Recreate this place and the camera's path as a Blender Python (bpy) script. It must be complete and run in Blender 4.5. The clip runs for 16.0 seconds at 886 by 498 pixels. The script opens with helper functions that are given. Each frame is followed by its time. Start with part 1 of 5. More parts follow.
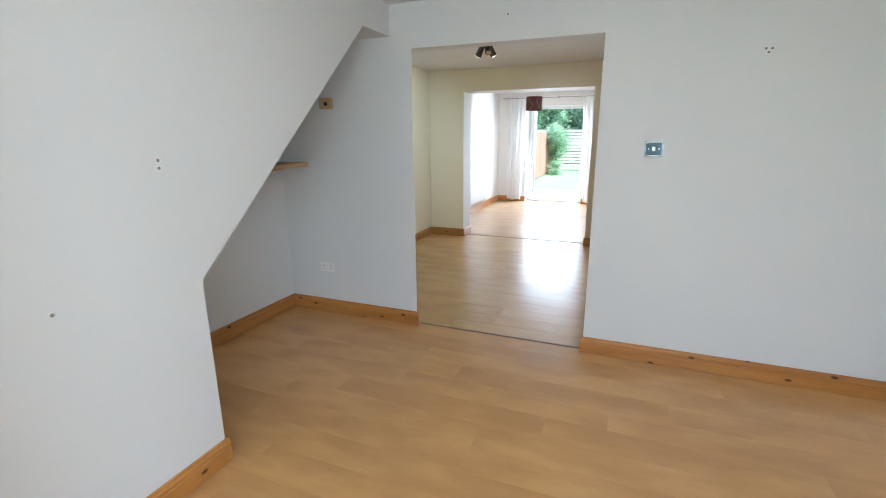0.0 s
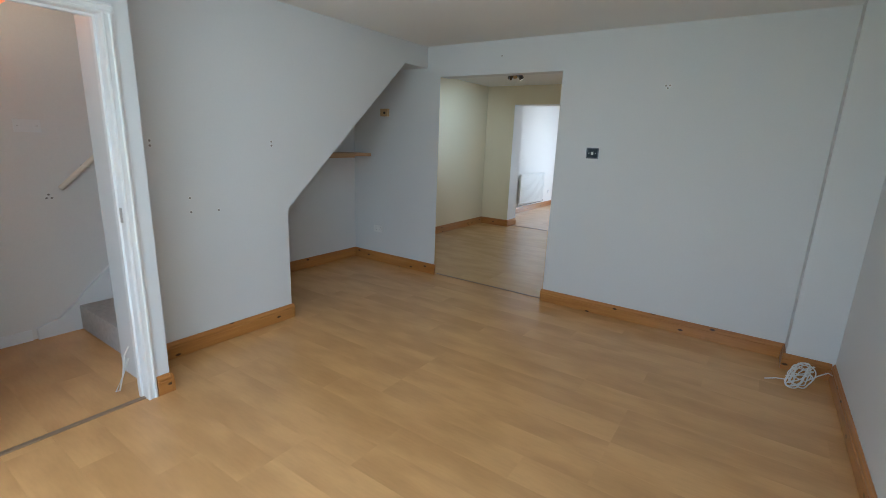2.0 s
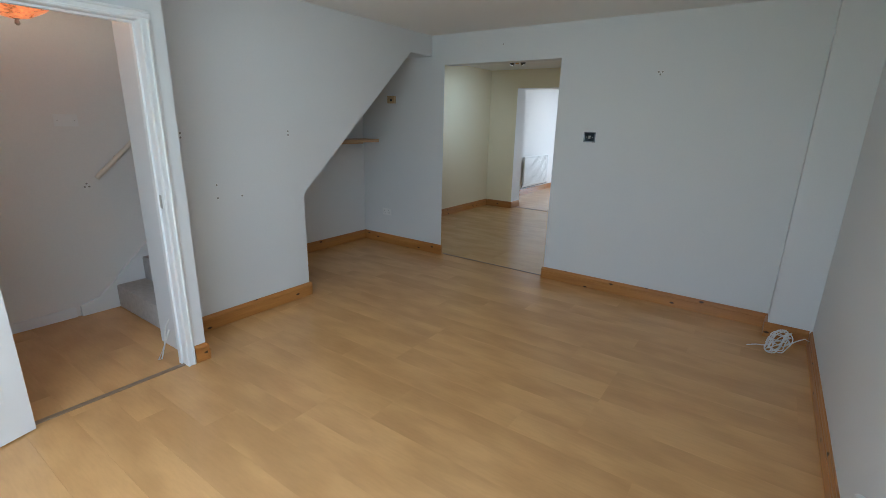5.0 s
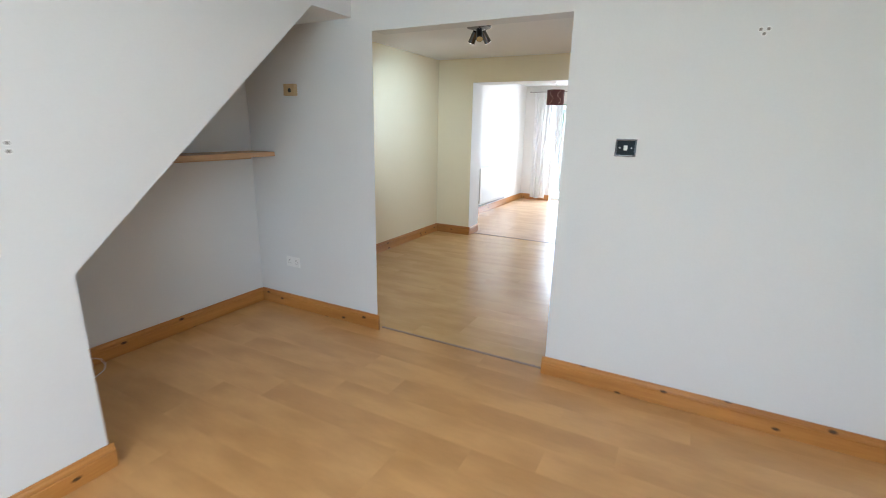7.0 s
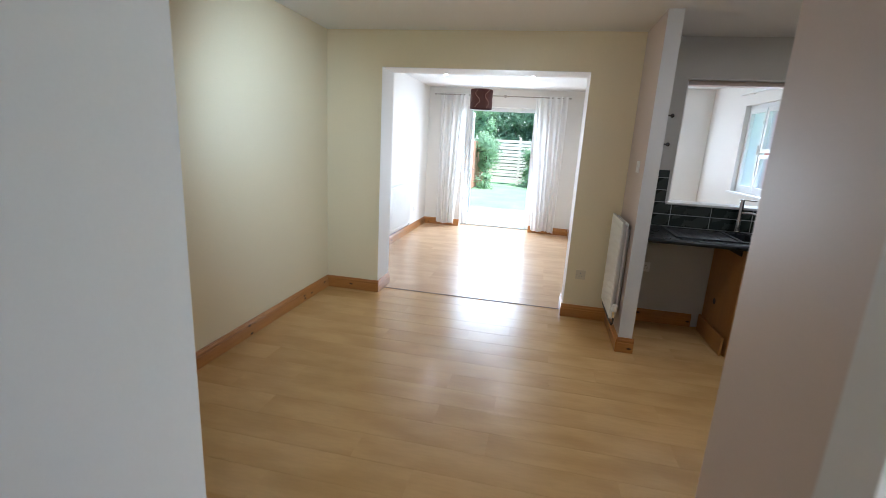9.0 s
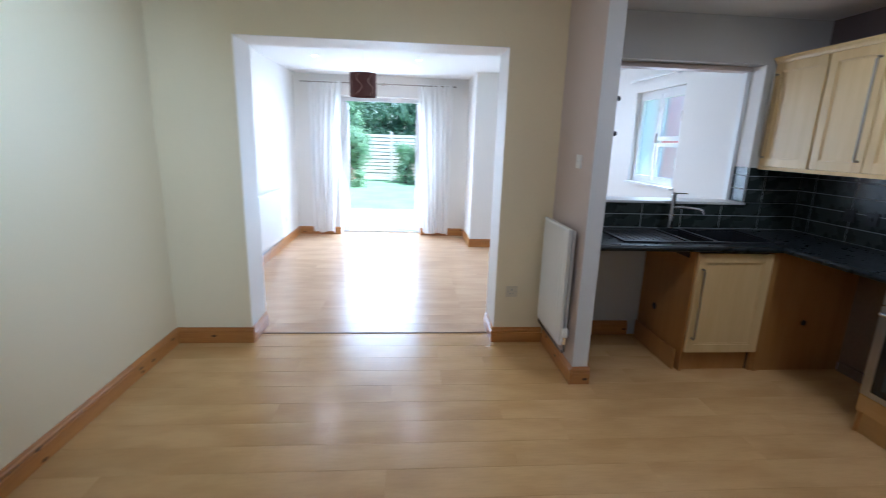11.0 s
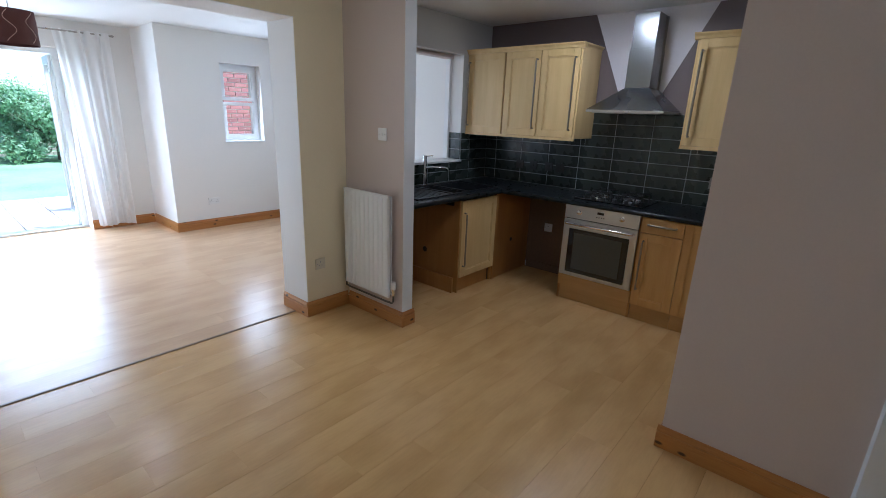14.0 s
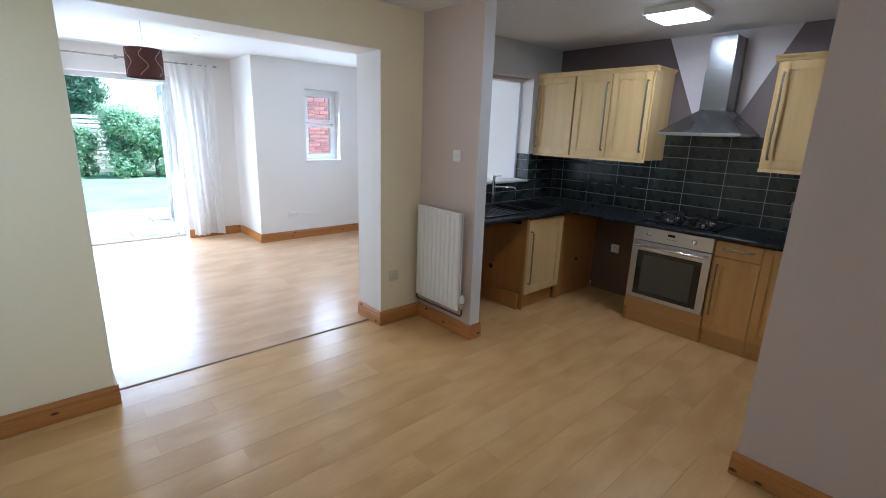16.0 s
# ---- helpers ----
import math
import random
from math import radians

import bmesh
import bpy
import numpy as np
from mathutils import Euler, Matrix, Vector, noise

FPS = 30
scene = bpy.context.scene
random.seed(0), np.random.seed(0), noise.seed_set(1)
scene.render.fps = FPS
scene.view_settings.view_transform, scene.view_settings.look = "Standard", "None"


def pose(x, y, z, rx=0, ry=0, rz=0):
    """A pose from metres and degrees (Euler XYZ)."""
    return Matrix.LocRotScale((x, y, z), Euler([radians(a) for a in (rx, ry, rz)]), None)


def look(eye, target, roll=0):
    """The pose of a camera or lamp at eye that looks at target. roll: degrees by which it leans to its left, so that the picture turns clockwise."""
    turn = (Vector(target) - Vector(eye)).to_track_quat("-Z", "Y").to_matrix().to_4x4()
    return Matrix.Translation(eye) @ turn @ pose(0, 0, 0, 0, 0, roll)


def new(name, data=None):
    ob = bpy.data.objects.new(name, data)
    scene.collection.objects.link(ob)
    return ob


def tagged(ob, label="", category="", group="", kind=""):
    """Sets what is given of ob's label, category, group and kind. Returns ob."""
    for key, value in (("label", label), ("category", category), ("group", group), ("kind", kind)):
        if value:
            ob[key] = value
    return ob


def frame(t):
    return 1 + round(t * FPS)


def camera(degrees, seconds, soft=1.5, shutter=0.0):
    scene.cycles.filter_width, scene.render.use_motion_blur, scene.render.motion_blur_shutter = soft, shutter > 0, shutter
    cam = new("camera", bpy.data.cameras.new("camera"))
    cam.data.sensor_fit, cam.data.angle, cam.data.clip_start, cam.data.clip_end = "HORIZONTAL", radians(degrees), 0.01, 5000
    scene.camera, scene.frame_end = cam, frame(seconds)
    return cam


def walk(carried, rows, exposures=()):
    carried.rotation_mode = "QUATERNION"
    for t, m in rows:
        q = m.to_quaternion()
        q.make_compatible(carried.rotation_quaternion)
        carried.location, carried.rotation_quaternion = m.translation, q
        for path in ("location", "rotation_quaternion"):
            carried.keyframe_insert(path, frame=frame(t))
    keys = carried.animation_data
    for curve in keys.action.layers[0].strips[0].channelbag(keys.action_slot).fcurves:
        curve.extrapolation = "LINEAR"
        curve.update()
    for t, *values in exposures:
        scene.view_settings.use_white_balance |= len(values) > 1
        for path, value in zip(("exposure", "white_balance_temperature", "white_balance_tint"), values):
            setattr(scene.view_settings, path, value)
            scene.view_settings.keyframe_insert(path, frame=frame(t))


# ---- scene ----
cam = camera(88.3, 16.0, soft=0.9, shutter=0.4)
PATH = [
    (0, (0.323, 0.189, 1.561), (-0.409, 1.985, 1.073), -0.4),
    (0.5, (0.771, -0.063, 1.561), (-0.193, 1.632, 1.114), -1.5),
    (1, (1.189, -0.294, 1.555), (0.039, 1.285, 1.124), -1.4),
    (1.5, (1.506, -0.566, 1.555), (0.399, 1.04, 1.111), -0.3),
    (2, (1.721, -0.729, 1.54), (0.624, 0.875, 1.07), 2.2),
    (2.5, (1.835, -0.901, 1.566), (0.728, 0.684, 1.053), 2.3),
    (3, (1.921, -1.051, 1.584), (0.788, 0.508, 1.05), 2.2),
    (3.2, (1.933, -1.06, 1.603), (0.793, 0.491, 1.063), 2.8),
    (5.3, (1.84, -0.889, 1.572), (0.755, 0.698, 1.028), 0.5),
    (5.5, (1.76, -0.731, 1.561), (0.686, 0.865, 1.016), -0.6),
    (6, (1.48, -0.257, 1.579), (0.451, 1.37, 1.035), 0.2),
    (6.5, (1.119, 0.215, 1.572), (0.157, 1.886, 1.04), 0.9),
    (7, (0.766, 0.717, 1.549), (-0.137, 2.426, 1.036), 1.1),
    (7.5, (0.4, 1.208, 1.554), (-0.407, 2.971, 1.062), 2.2),
    (8, (0.048, 1.703, 1.552), (-0.63, 3.526, 1.086), 3.0),
    (8.5, (-0.241, 2.244, 1.564), (-0.753, 4.123, 1.109), 3.9),
    (8.7, (-0.365, 2.41, 1.545), (-0.818, 4.301, 1.084), 3.7),
    (10.8, (-0.842, 3.395, 1.522), (-0.823, 5.345, 1.08), 1.5),
    (11, (-0.885, 3.516, 1.523), (-0.726, 5.456, 1.064), 1.8),
    (11.5, (-0.867, 3.891, 1.553), (-0.209, 5.72, 1.083), 2.1),
    (12, (-1.041, 4.118, 1.537), (0.166, 5.64, 1.064), 1.6),
    (12.5, (-1.345, 4.09, 1.54), (0.039, 5.451, 1.058), 2.6),
    (13, (-1.611, 4.004, 1.567), (-0.2, 5.325, 1.056), 2.7),
    (13.5, (-1.878, 3.937, 1.567), (-0.446, 5.221, 1.019), 2.1),
    (14, (-2.034, 3.863, 1.578), (-0.578, 5.112, 1.011), 2.1),
    (14.5, (-2.15, 3.831, 1.599), (-0.678, 5.055, 1.021), 1.9),
    (15, (-2.209, 3.805, 1.609), (-0.841, 5.148, 1.039), 1.2),
    (15.5, (-2.222, 3.821, 1.621), (-0.916, 5.235, 1.079), 1.4),
    (16, (-2.212, 3.83, 1.603), (-0.916, 5.269, 1.102), 2.0),
]
EXPOSURES = [(0, 1.62, 5640, 10), (0.6, 1.48, 5580, 10), (1.0, 1.54, 5500, 10), (1.5, 1.09, 5400, 9), (2.0, 0.88, 5400, 8), (3.0, 0.77, 5400, 8), (5.5, 0.73, 5400, 8), (6.0, 0.97, 5400, 8), (6.5, 1.76, 5450, 10), (7.0, 1.80, 5680, 11), (7.6, 1.76, 5700, 11), (8.0, 1.66, 5720, 11), (8.5, 1.47, 5740, 11), (11, 1.54, 5060, 12), (11.5, 1.50, 5170, 12), (12, 1.45, 5170, 12), (12.5, 1.33, 5170, 12), (14.5, 1.40, 5170, 12), (16, 1.60, 5170, 12)]
walk(cam, [(t, look(eye, target, roll)) for t, eye, target, roll in PATH], EXPOSURES)

# ---- world, sun, large lights ----
world = bpy.data.worlds.new("sky")
scene.world = world
world.use_nodes = True
wn = world.node_tree
sky = wn.nodes.new("ShaderNodeTexSky")
sky.sky_type, sky.sun_disc = "NISHITA", False
sky.sun_elevation, sky.sun_rotation = radians(66), radians(124)
wn.links.new(sky.outputs[0], wn.nodes["Background"].inputs[0])
wn.nodes["Background"].inputs[1].default_value = 0.15


def lamp(name, kind, m, energy, colour, **kw):
    d = bpy.data.lights.new(name, kind)
    d.energy, d.color = energy, colour
    for k, v in kw.items():
        if k == "size":
            d.size = v
        elif k == "size_y":
            d.shape = "RECTANGLE"
            d.size_y = v
        elif k == "angle":
            d.angle = v
        elif k == "spot":
            d.spot_size, d.spot_blend = v, 1.0
        elif k == "radius":
            d.shadow_soft_size = v
    ob = new(name, d)
    ob.matrix_world = m
    return ob


lamp("sun", "SUN", look((4.5, 10, 12), (0, 13, 0)), 5.0, (1.0, 0.96, 0.90), angle=radians(8))
# skylight entering by the front window, the garden door and the side windows
lamp("front_window_light", "AREA", look((1.15, -1.66, 1.40), (-0.85, -0.1, -0.75)), 27, (0.89, 0.985, 1.0), size=2.1, size_y=1.3)
lamp("garden_door_light", "AREA", look((-1.31, 11.12, 1.1), (-1.31, 7.5, 0.1)), 24, (0.84, 0.93, 1.0), size=1.15, size_y=2.0)
lamp("side_window_light", "AREA", look((1.80, 8.4, 1.6), (-2, 8.6, 1.2)), 3, (0.84, 0.93, 1.0), size=0.75, size_y=0.95)
lamp("nook_window_light", "AREA", look((1.02, 10.19, 1.6), (1.02, 7, 1.2)), 4.2, (0.84, 0.93, 1.0), size=0.45, size_y=0.85)
lamp("kitchen_light", "AREA", look((1.30, 5.37, 2.405), (1.30, 5.37, 0)), 1.6, (1.0, 0.98, 0.95), size=0.26, size_y=0.26)
lamp("living_light", "AREA", look((0.02, 1.75, 2.37), (0.02, 1.75, 0)), 0.35, (1.0, 0.96, 0.9), size=0.28, size_y=0.28)
for sx, sy in ((-1.99, 9.34), (-0.77, 9.34)):
    lamp("recessed_light", "SPOT", look((sx, sy, 2.44), (sx + 0.01, sy, 0)), 8, (1.0, 0.93, 0.84), radius=0.03, spot=radians(160))
lamp("hall_light", "POINT", pose(-1.61, -0.10, 2.30), 5.5, (1.0, 0.74, 0.48), radius=0.08)
# bluish fill at a spot head, standing in for window daylight on the cream wall
lamp("middle_spot_fill", "SPOT", look((-1.25, 5.02, 2.30), (-2.60, 5.9, 1.5)), 28, (0.72, 0.89, 1.0), radius=0.06, spot=radians(84))
# weaker fill at another head, added to brighten the lilac partition
lamp("middle_spot_fill", "SPOT", look((-1.06, 5.06, 2.30), (0.1, 6.5, 1.0)), 6, (1.0, 0.95, 0.88), radius=0.12, spot=radians(115))

# ---- materials ----


def nodes_of(name):
    m = bpy.data.materials.new(name)
    m.use_nodes = True
    t = m.node_tree
    return m, t, t.nodes["Principled BSDF"]


def mat(name, col, rough=0.5, metal=0.0, var=0.06, scale=3.0, fine=60.0, bump=0.05, stretch=(1, 1, 1), spec=0.5, coat=0.0, rnd=0.0):
    """A surface with broad and fine variation in tint, gloss and relief."""
    m, t, b = nodes_of(name)
    tc, mp = t.nodes.new("ShaderNodeTexCoord"), t.nodes.new("ShaderNodeMapping")
    mp.inputs["Scale"].default_value = stretch
    t.links.new(tc.outputs["Object"], mp.inputs[0])
    n1, n2 = t.nodes.new("ShaderNodeTexNoise"), t.nodes.new("ShaderNodeTexNoise")
    n1.inputs["Scale"].default_value, n2.inputs["Scale"].default_value = scale, fine
    n1.inputs["Detail"].default_value, n2.inputs["Detail"].default_value = 5, 6
    t.links.new(mp.outputs[0], n1.inputs[0]), t.links.new(mp.outputs[0], n2.inputs[0])
    add = t.nodes.new("ShaderNodeMath")
    add.operation = "ADD"
    t.links.new(n1.outputs[0], add.inputs[0]), t.links.new(n2.outputs[0], add.inputs[1])
    last = add.outputs[0]
    if rnd:
        oi, mu, ad = t.nodes.new("ShaderNodeObjectInfo"), t.nodes.new("ShaderNodeMath"), t.nodes.new("ShaderNodeMath")
        mu.operation, ad.operation = "MULTIPLY_ADD", "ADD"
        mu.inputs[1].default_value, mu.inputs[2].default_value = rnd, -rnd / 2
        t.links.new(oi.outputs["Random"], mu.inputs[0])
        t.links.new(last, ad.inputs[0]), t.links.new(mu.outputs[0], ad.inputs[1])
        last = ad.outputs[0]
    mr = t.nodes.new("ShaderNodeMapRange")
    mr.inputs[1].default_value, mr.inputs[2].default_value = 0.6, 1.4
    mr.inputs[3].default_value, mr.inputs[4].default_value = 1 - var, 1 + var
    t.links.new(last, mr.inputs[0])
    mix = t.nodes.new("ShaderNodeVectorMath")
    mix.operation = "SCALE"
    mix.inputs[0].default_value = col[:3]
    t.links.new(mr.outputs[0], mix.inputs["Scale"])
    t.links.new(mix.outputs[0], b.inputs["Base Color"])
    rr = t.nodes.new("ShaderNodeMapRange")
    rr.inputs[1].default_value, rr.inputs[2].default_value = 0.3, 0.7
    rr.inputs[3].default_value, rr.inputs[4].default_value = max(0.02, rough * 0.85), min(1, rough * 1.15)
    t.links.new(n1.outputs[0], rr.inputs[0])
    t.links.new(rr.outputs[0], b.inputs["Roughness"])
    b.inputs["Metallic"].default_value = metal
    b.inputs["Specular IOR Level"].default_value = spec
    b.inputs["Coat Weight"].default_value = coat
    if bump:
        bp = t.nodes.new("ShaderNodeBump")
        bp.inputs["Strength"].default_value, bp.inputs["Distance"].default_value = bump, 0.004
        t.links.new(n2.outputs[0], bp.inputs["Height"])
        t.links.new(bp.outputs[0], b.inputs["Normal"])
    return m


def wood(name, light, dark, rough, along="x", knots=0.0, rnd=0.5, coat=0.0, grain=1.0, contrast=1.0, fine=0.35, mottled=False):
    """Wood with grain along one axis, knots if wanted, and a tint of its own for each board."""
    m, t, b = nodes_of(name)
    tc, mp, oi = t.nodes.new("ShaderNodeTexCoord"), t.nodes.new("ShaderNodeMapping"), t.nodes.new("ShaderNodeObjectInfo")
    s = {"x": (0.9, 14, 14), "y": (14, 0.9, 14), "z": (14, 14, 0.9)}[along]
    if mottled:
        s = (2.9, 7.0, 7.0)
    mp.inputs["Scale"].default_value = [a * grain for a in s]
    off = t.nodes.new("ShaderNodeVectorMath")
    off.operation = "SCALE"
    off.inputs[0].default_value = (37.0, 53.0, 19.0)
    t.links.new(oi.outputs["Random"], off.inputs["Scale"])
    ad = t.nodes.new("ShaderNodeVectorMath")
    t.links.new(tc.outputs["Object"], ad.inputs[0]), t.links.new(off.outputs[0], ad.inputs[1])
    t.links.new(ad.outputs[0], mp.inputs[0])
    n1, n2 = t.nodes.new("ShaderNodeTexNoise"), t.nodes.new("ShaderNodeTexNoise")
    n1.inputs["Scale"].default_value, n1.inputs["Detail"].default_value, n1.inputs["Distortion"].default_value = 1.0, 1 if mottled else 3, 0.0 if mottled else 0.25
    n2.inputs["Scale"].default_value, n2.inputs["Detail"].default_value = 2.3 if mottled else 9.0, 1 if mottled else 4
    t.links.new(mp.outputs[0], n1.inputs[0]), t.links.new(mp.outputs[0], n2.inputs[0])
    mx = t.nodes.new("ShaderNodeMath")
    mx.operation = "MULTIPLY_ADD"
    mx.inputs[1].default_value = fine
    t.links.new(n2.outputs[0], mx.inputs[0]), t.links.new(n1.outputs[0], mx.inputs[2])
    r = t.nodes.new("ShaderNodeMath")
    r.operation = "MULTIPLY_ADD"
    r.inputs[1].default_value = rnd * 0.45
    t.links.new(oi.outputs["Random"], r.inputs[0]), t.links.new(mx.outputs[0], r.inputs[2])
    ramp = t.nodes.new("ShaderNodeValToRGB")
    ramp.color_ramp.elements[0].position, ramp.color_ramp.elements[1].position = 0.5 + fine * 0.5 - 0.25 * contrast + rnd * 0.2, 0.5 + fine * 0.5 + 0.25 * contrast + rnd * 0.25
    if mottled:
        ramp.color_ramp.interpolation = "EASE"
        ramp.color_ramp.elements[0].position, ramp.color_ramp.elements[1].position = 0.42, 1.0
    ramp.color_ramp.elements[0].color, ramp.color_ramp.elements[1].color = (*dark, 1), (*light, 1)
    t.links.new(r.outputs[0], ramp.inputs[0])
    out = ramp.outputs[0]
    if knots:
        v, sep, com, mp2 = t.nodes.new("ShaderNodeTexVoronoi"), t.nodes.new("ShaderNodeSeparateXYZ"), t.nodes.new("ShaderNodeCombineXYZ"), t.nodes.new("ShaderNodeMapping")
        v.voronoi_dimensions = "2D"
        mp2.inputs["Scale"].default_value = (3.3, 7.0, 1.0)
        t.links.new(ad.outputs[0], sep.inputs[0])
        t.links.new(sep.outputs[0 if along == "x" else 1], com.inputs[0]), t.links.new(sep.outputs[2], com.inputs[1])
        t.links.new(com.outputs[0], mp2.inputs[0]), t.links.new(mp2.outputs[0], v.inputs[0])
        v.inputs["Scale"].default_value = 1.0
        kr = t.nodes.new("ShaderNodeValToRGB")
        kr.color_ramp.elements[0].position, kr.color_ramp.elements[1].position = knots * 0.5, knots
        kr.color_ramp.elements[0].color, kr.color_ramp.elements[1].color = (1, 1, 1, 1), (0, 0, 0, 1)
        t.links.new(v.outputs["Distance"], kr.inputs[0])
        mk = t.nodes.new("ShaderNodeMix")
        mk.data_type = "RGBA"
        t.links.new(kr.outputs[0], mk.inputs[0])
        t.links.new(out, mk.inputs[6])
        mk.inputs[7].default_value = (0.055, 0.020, 0.008, 1)
        out = mk.outputs[2]
    if mottled:
        mf, nf, fr, mm = t.nodes.new("ShaderNodeMapping"), t.nodes.new("ShaderNodeTexNoise"), t.nodes.new("ShaderNodeMapRange"), t.nodes.new("ShaderNodeVectorMath")
        mf.inputs["Scale"].default_value = (11.0, 75.0, 75.0)
        nf.inputs["Scale"].default_value, nf.inputs["Detail"].default_value, nf.inputs["Roughness"].default_value = 1.0, 4, 0.65
        t.links.new(ad.outputs[0], mf.inputs[0]), t.links.new(mf.outputs[0], nf.inputs[0])
        fr.inputs[1].default_value, fr.inputs[2].default_value, fr.inputs[3].default_value, fr.inputs[4].default_value = 0.32, 0.60, 0.955, 1.015
        t.links.new(nf.outputs[0], fr.inputs[0])
        mm.operation = "SCALE"
        t.links.new(out, mm.inputs[0]), t.links.new(fr.outputs[0], mm.inputs["Scale"])
        out = mm.outputs[0]
    t.links.new(out, b.inputs["Base Color"])
    rr = t.nodes.new("ShaderNodeMapRange")
    rr.inputs[3].default_value, rr.inputs[4].default_value = (rough * 0.97, rough * 1.03) if mottled else (rough * 0.85, rough * 1.2)
    t.links.new(n1.outputs[0], rr.inputs[0])
    t.links.new(rr.outputs[0], b.inputs["Roughness"])
    b.inputs["Coat Weight"].default_value = coat
    b.inputs["Coat Roughness"].default_value = 0.12
    bp = t.nodes.new("ShaderNodeBump")
    bp.inputs["Strength"].default_value, bp.inputs["Distance"].default_value = 0.01 if mottled else 0.06, 0.003
    t.links.new(n2.outputs[0], bp.inputs["Height"]), t.links.new(bp.outputs[0], b.inputs["Normal"])
    return m


def glow(name, col, strength):
    m, t, b = nodes_of(name)
    b.inputs["Base Color"].default_value = (*col, 1)
    b.inputs["Emission Color"].default_value = (*col, 1)
    b.inputs["Emission Strength"].default_value = strength
    return m


def glass(name, tint=(0.95, 0.98, 0.97), rough=0.0):
    m, t, b = nodes_of(name)
    b.inputs["Base Color"].default_value = (*tint, 1)
    b.inputs["Roughness"].default_value = rough
    b.inputs["Transmission Weight"].default_value = 1.0
    b.inputs["IOR"].default_value = 1.1
    return m


WHITE = mat("white_wall_paint", (0.70, 0.708, 0.712), 0.6, var=0.02, scale=1.3, fine=90, bump=0.06)
EXT_WHITE = mat("warm_white_wall_paint", (0.82, 0.80, 0.77), 0.6, var=0.02, scale=1.3, fine=90, bump=0.06)
CREAM = mat("cream_wall_paint", (0.80, 0.70, 0.49), 0.33, var=0.025, scale=1.3, fine=90, bump=0.06)
LILAC = mat("pale_lilac_grey_paint", (0.60, 0.505, 0.455), 0.45, var=0.03, scale=1.6, fine=90, bump=0.06)
GREYWALL = mat("pale_grey_paint", (0.56, 0.56, 0.54), 0.55, var=0.03, scale=1.6, fine=90, bump=0.06)
HALLPAINT = mat("hall_wall_paint", (0.78, 0.76, 0.73), 0.6, var=0.03, scale=1.4, fine=90, bump=0.06)
PALEPAINT = mat("pale_lilac_white_paint", (0.74, 0.71, 0.74), 0.5, var=0.03, scale=1.6, fine=90, bump=0.06)
DARKPAINT = mat("dark_taupe_paint", (0.165, 0.130, 0.128), 0.5, var=0.05, scale=2, fine=90, bump=0.06)
CEIL = mat("white_ceiling_paint", (0.80, 0.80, 0.79), 0.8, var=0.02, scale=1.0, fine=70, bump=0.08)
GLOSSWHITE = mat("white_gloss_paint", (0.80, 0.80, 0.80), 0.35, var=0.01, scale=2, fine=30, bump=0.01)
UPVC = mat("white_plastic_frame", (0.82, 0.83, 0.84), 0.3, var=0.01, scale=4, fine=80, bump=0.0)
PLASTIC = mat("white_plastic", (0.80, 0.80, 0.79), 0.35, var=0.01, scale=9, fine=80, bump=0.0)
DARKPLASTIC = mat("black_plastic", (0.02, 0.02, 0.022), 0.35, var=0.05, scale=9, fine=80, bump=0.0)
ENAMEL = mat("white_radiator_enamel", (0.80, 0.80, 0.78), 0.38, var=0.006, scale=2, fine=40, bump=0.0)
CHROME = mat("chrome", (0.75, 0.76, 0.78), 0.12, 1.0, var=0.03, scale=10, fine=200, bump=0.0)
STEEL = mat("brushed_steel", (0.56, 0.56, 0.56), 0.32, 1.0, var=0.05, scale=6, fine=180, bump=0.03, stretch=(1, 0.05, 1))
HOODSTEEL = mat("brushed_hood_steel", (0.29, 0.30, 0.31), 0.26, 1.0, var=0.06, scale=5, fine=180, bump=0.03, stretch=(1, 1, 0.05))
DARKCHROME = mat("dark_polished_chrome", (0.15, 0.15, 0.16), 0.14, 1.0, var=0.03, scale=10, fine=200, bump=0.0)
HANDLEMETAL = mat("satin_handle_steel", (0.34, 0.31, 0.26), 0.34, 1.0, var=0.05, scale=12, fine=160, bump=0.0)
NICKEL = mat("satin_nickel", (0.42, 0.40, 0.37), 0.3, 1.0, var=0.05, scale=12, fine=160, bump=0.0)
BRASSPIPE = mat("dull_dark_pipe", (0.12, 0.105, 0.095), 0.5, 0.7, var=0.1, scale=10, fine=100, bump=0.02)
BLACKGLASS = mat("dark_oven_glass", (0.012, 0.012, 0.013), 0.06, var=0.02, scale=3, fine=30, bump=0.0, spec=0.6)
OVENGLASS = mat("smoked_oven_window", (0.05, 0.055, 0.05), 0.08, var=0.06, scale=3, fine=30, bump=0.0, spec=0.6)
IRON = mat("black_cast_iron", (0.018, 0.018, 0.019), 0.45, var=0.1, scale=14, fine=160, bump=0.1)
WORKTOP = mat("dark_slate_laminate", (0.009, 0.012, 0.014), 0.30, var=0.15, scale=18, fine=220, bump=0.03, spec=0.3)
SINKMAT = mat("black_composite_sink", (0.018, 0.02, 0.024), 0.4, var=0.2, scale=30, fine=260, bump=0.05)
TILE = mat("dark_green_grey_tile", (0.028, 0.038, 0.034), 0.27, var=0.09, scale=7, fine=50, bump=0.05, rnd=0.5)
GROUT = mat("pale_grout", (0.44, 0.46, 0.45), 0.85, var=0.12, scale=9, fine=120, bump=0.2)
FLOORWOOD = wood("honey_laminate", (0.69, 0.392, 0.156), (0.555, 0.303, 0.115), 0.25, "x", rnd=0.35, grain=0.75, fine=0.3, mottled=True)
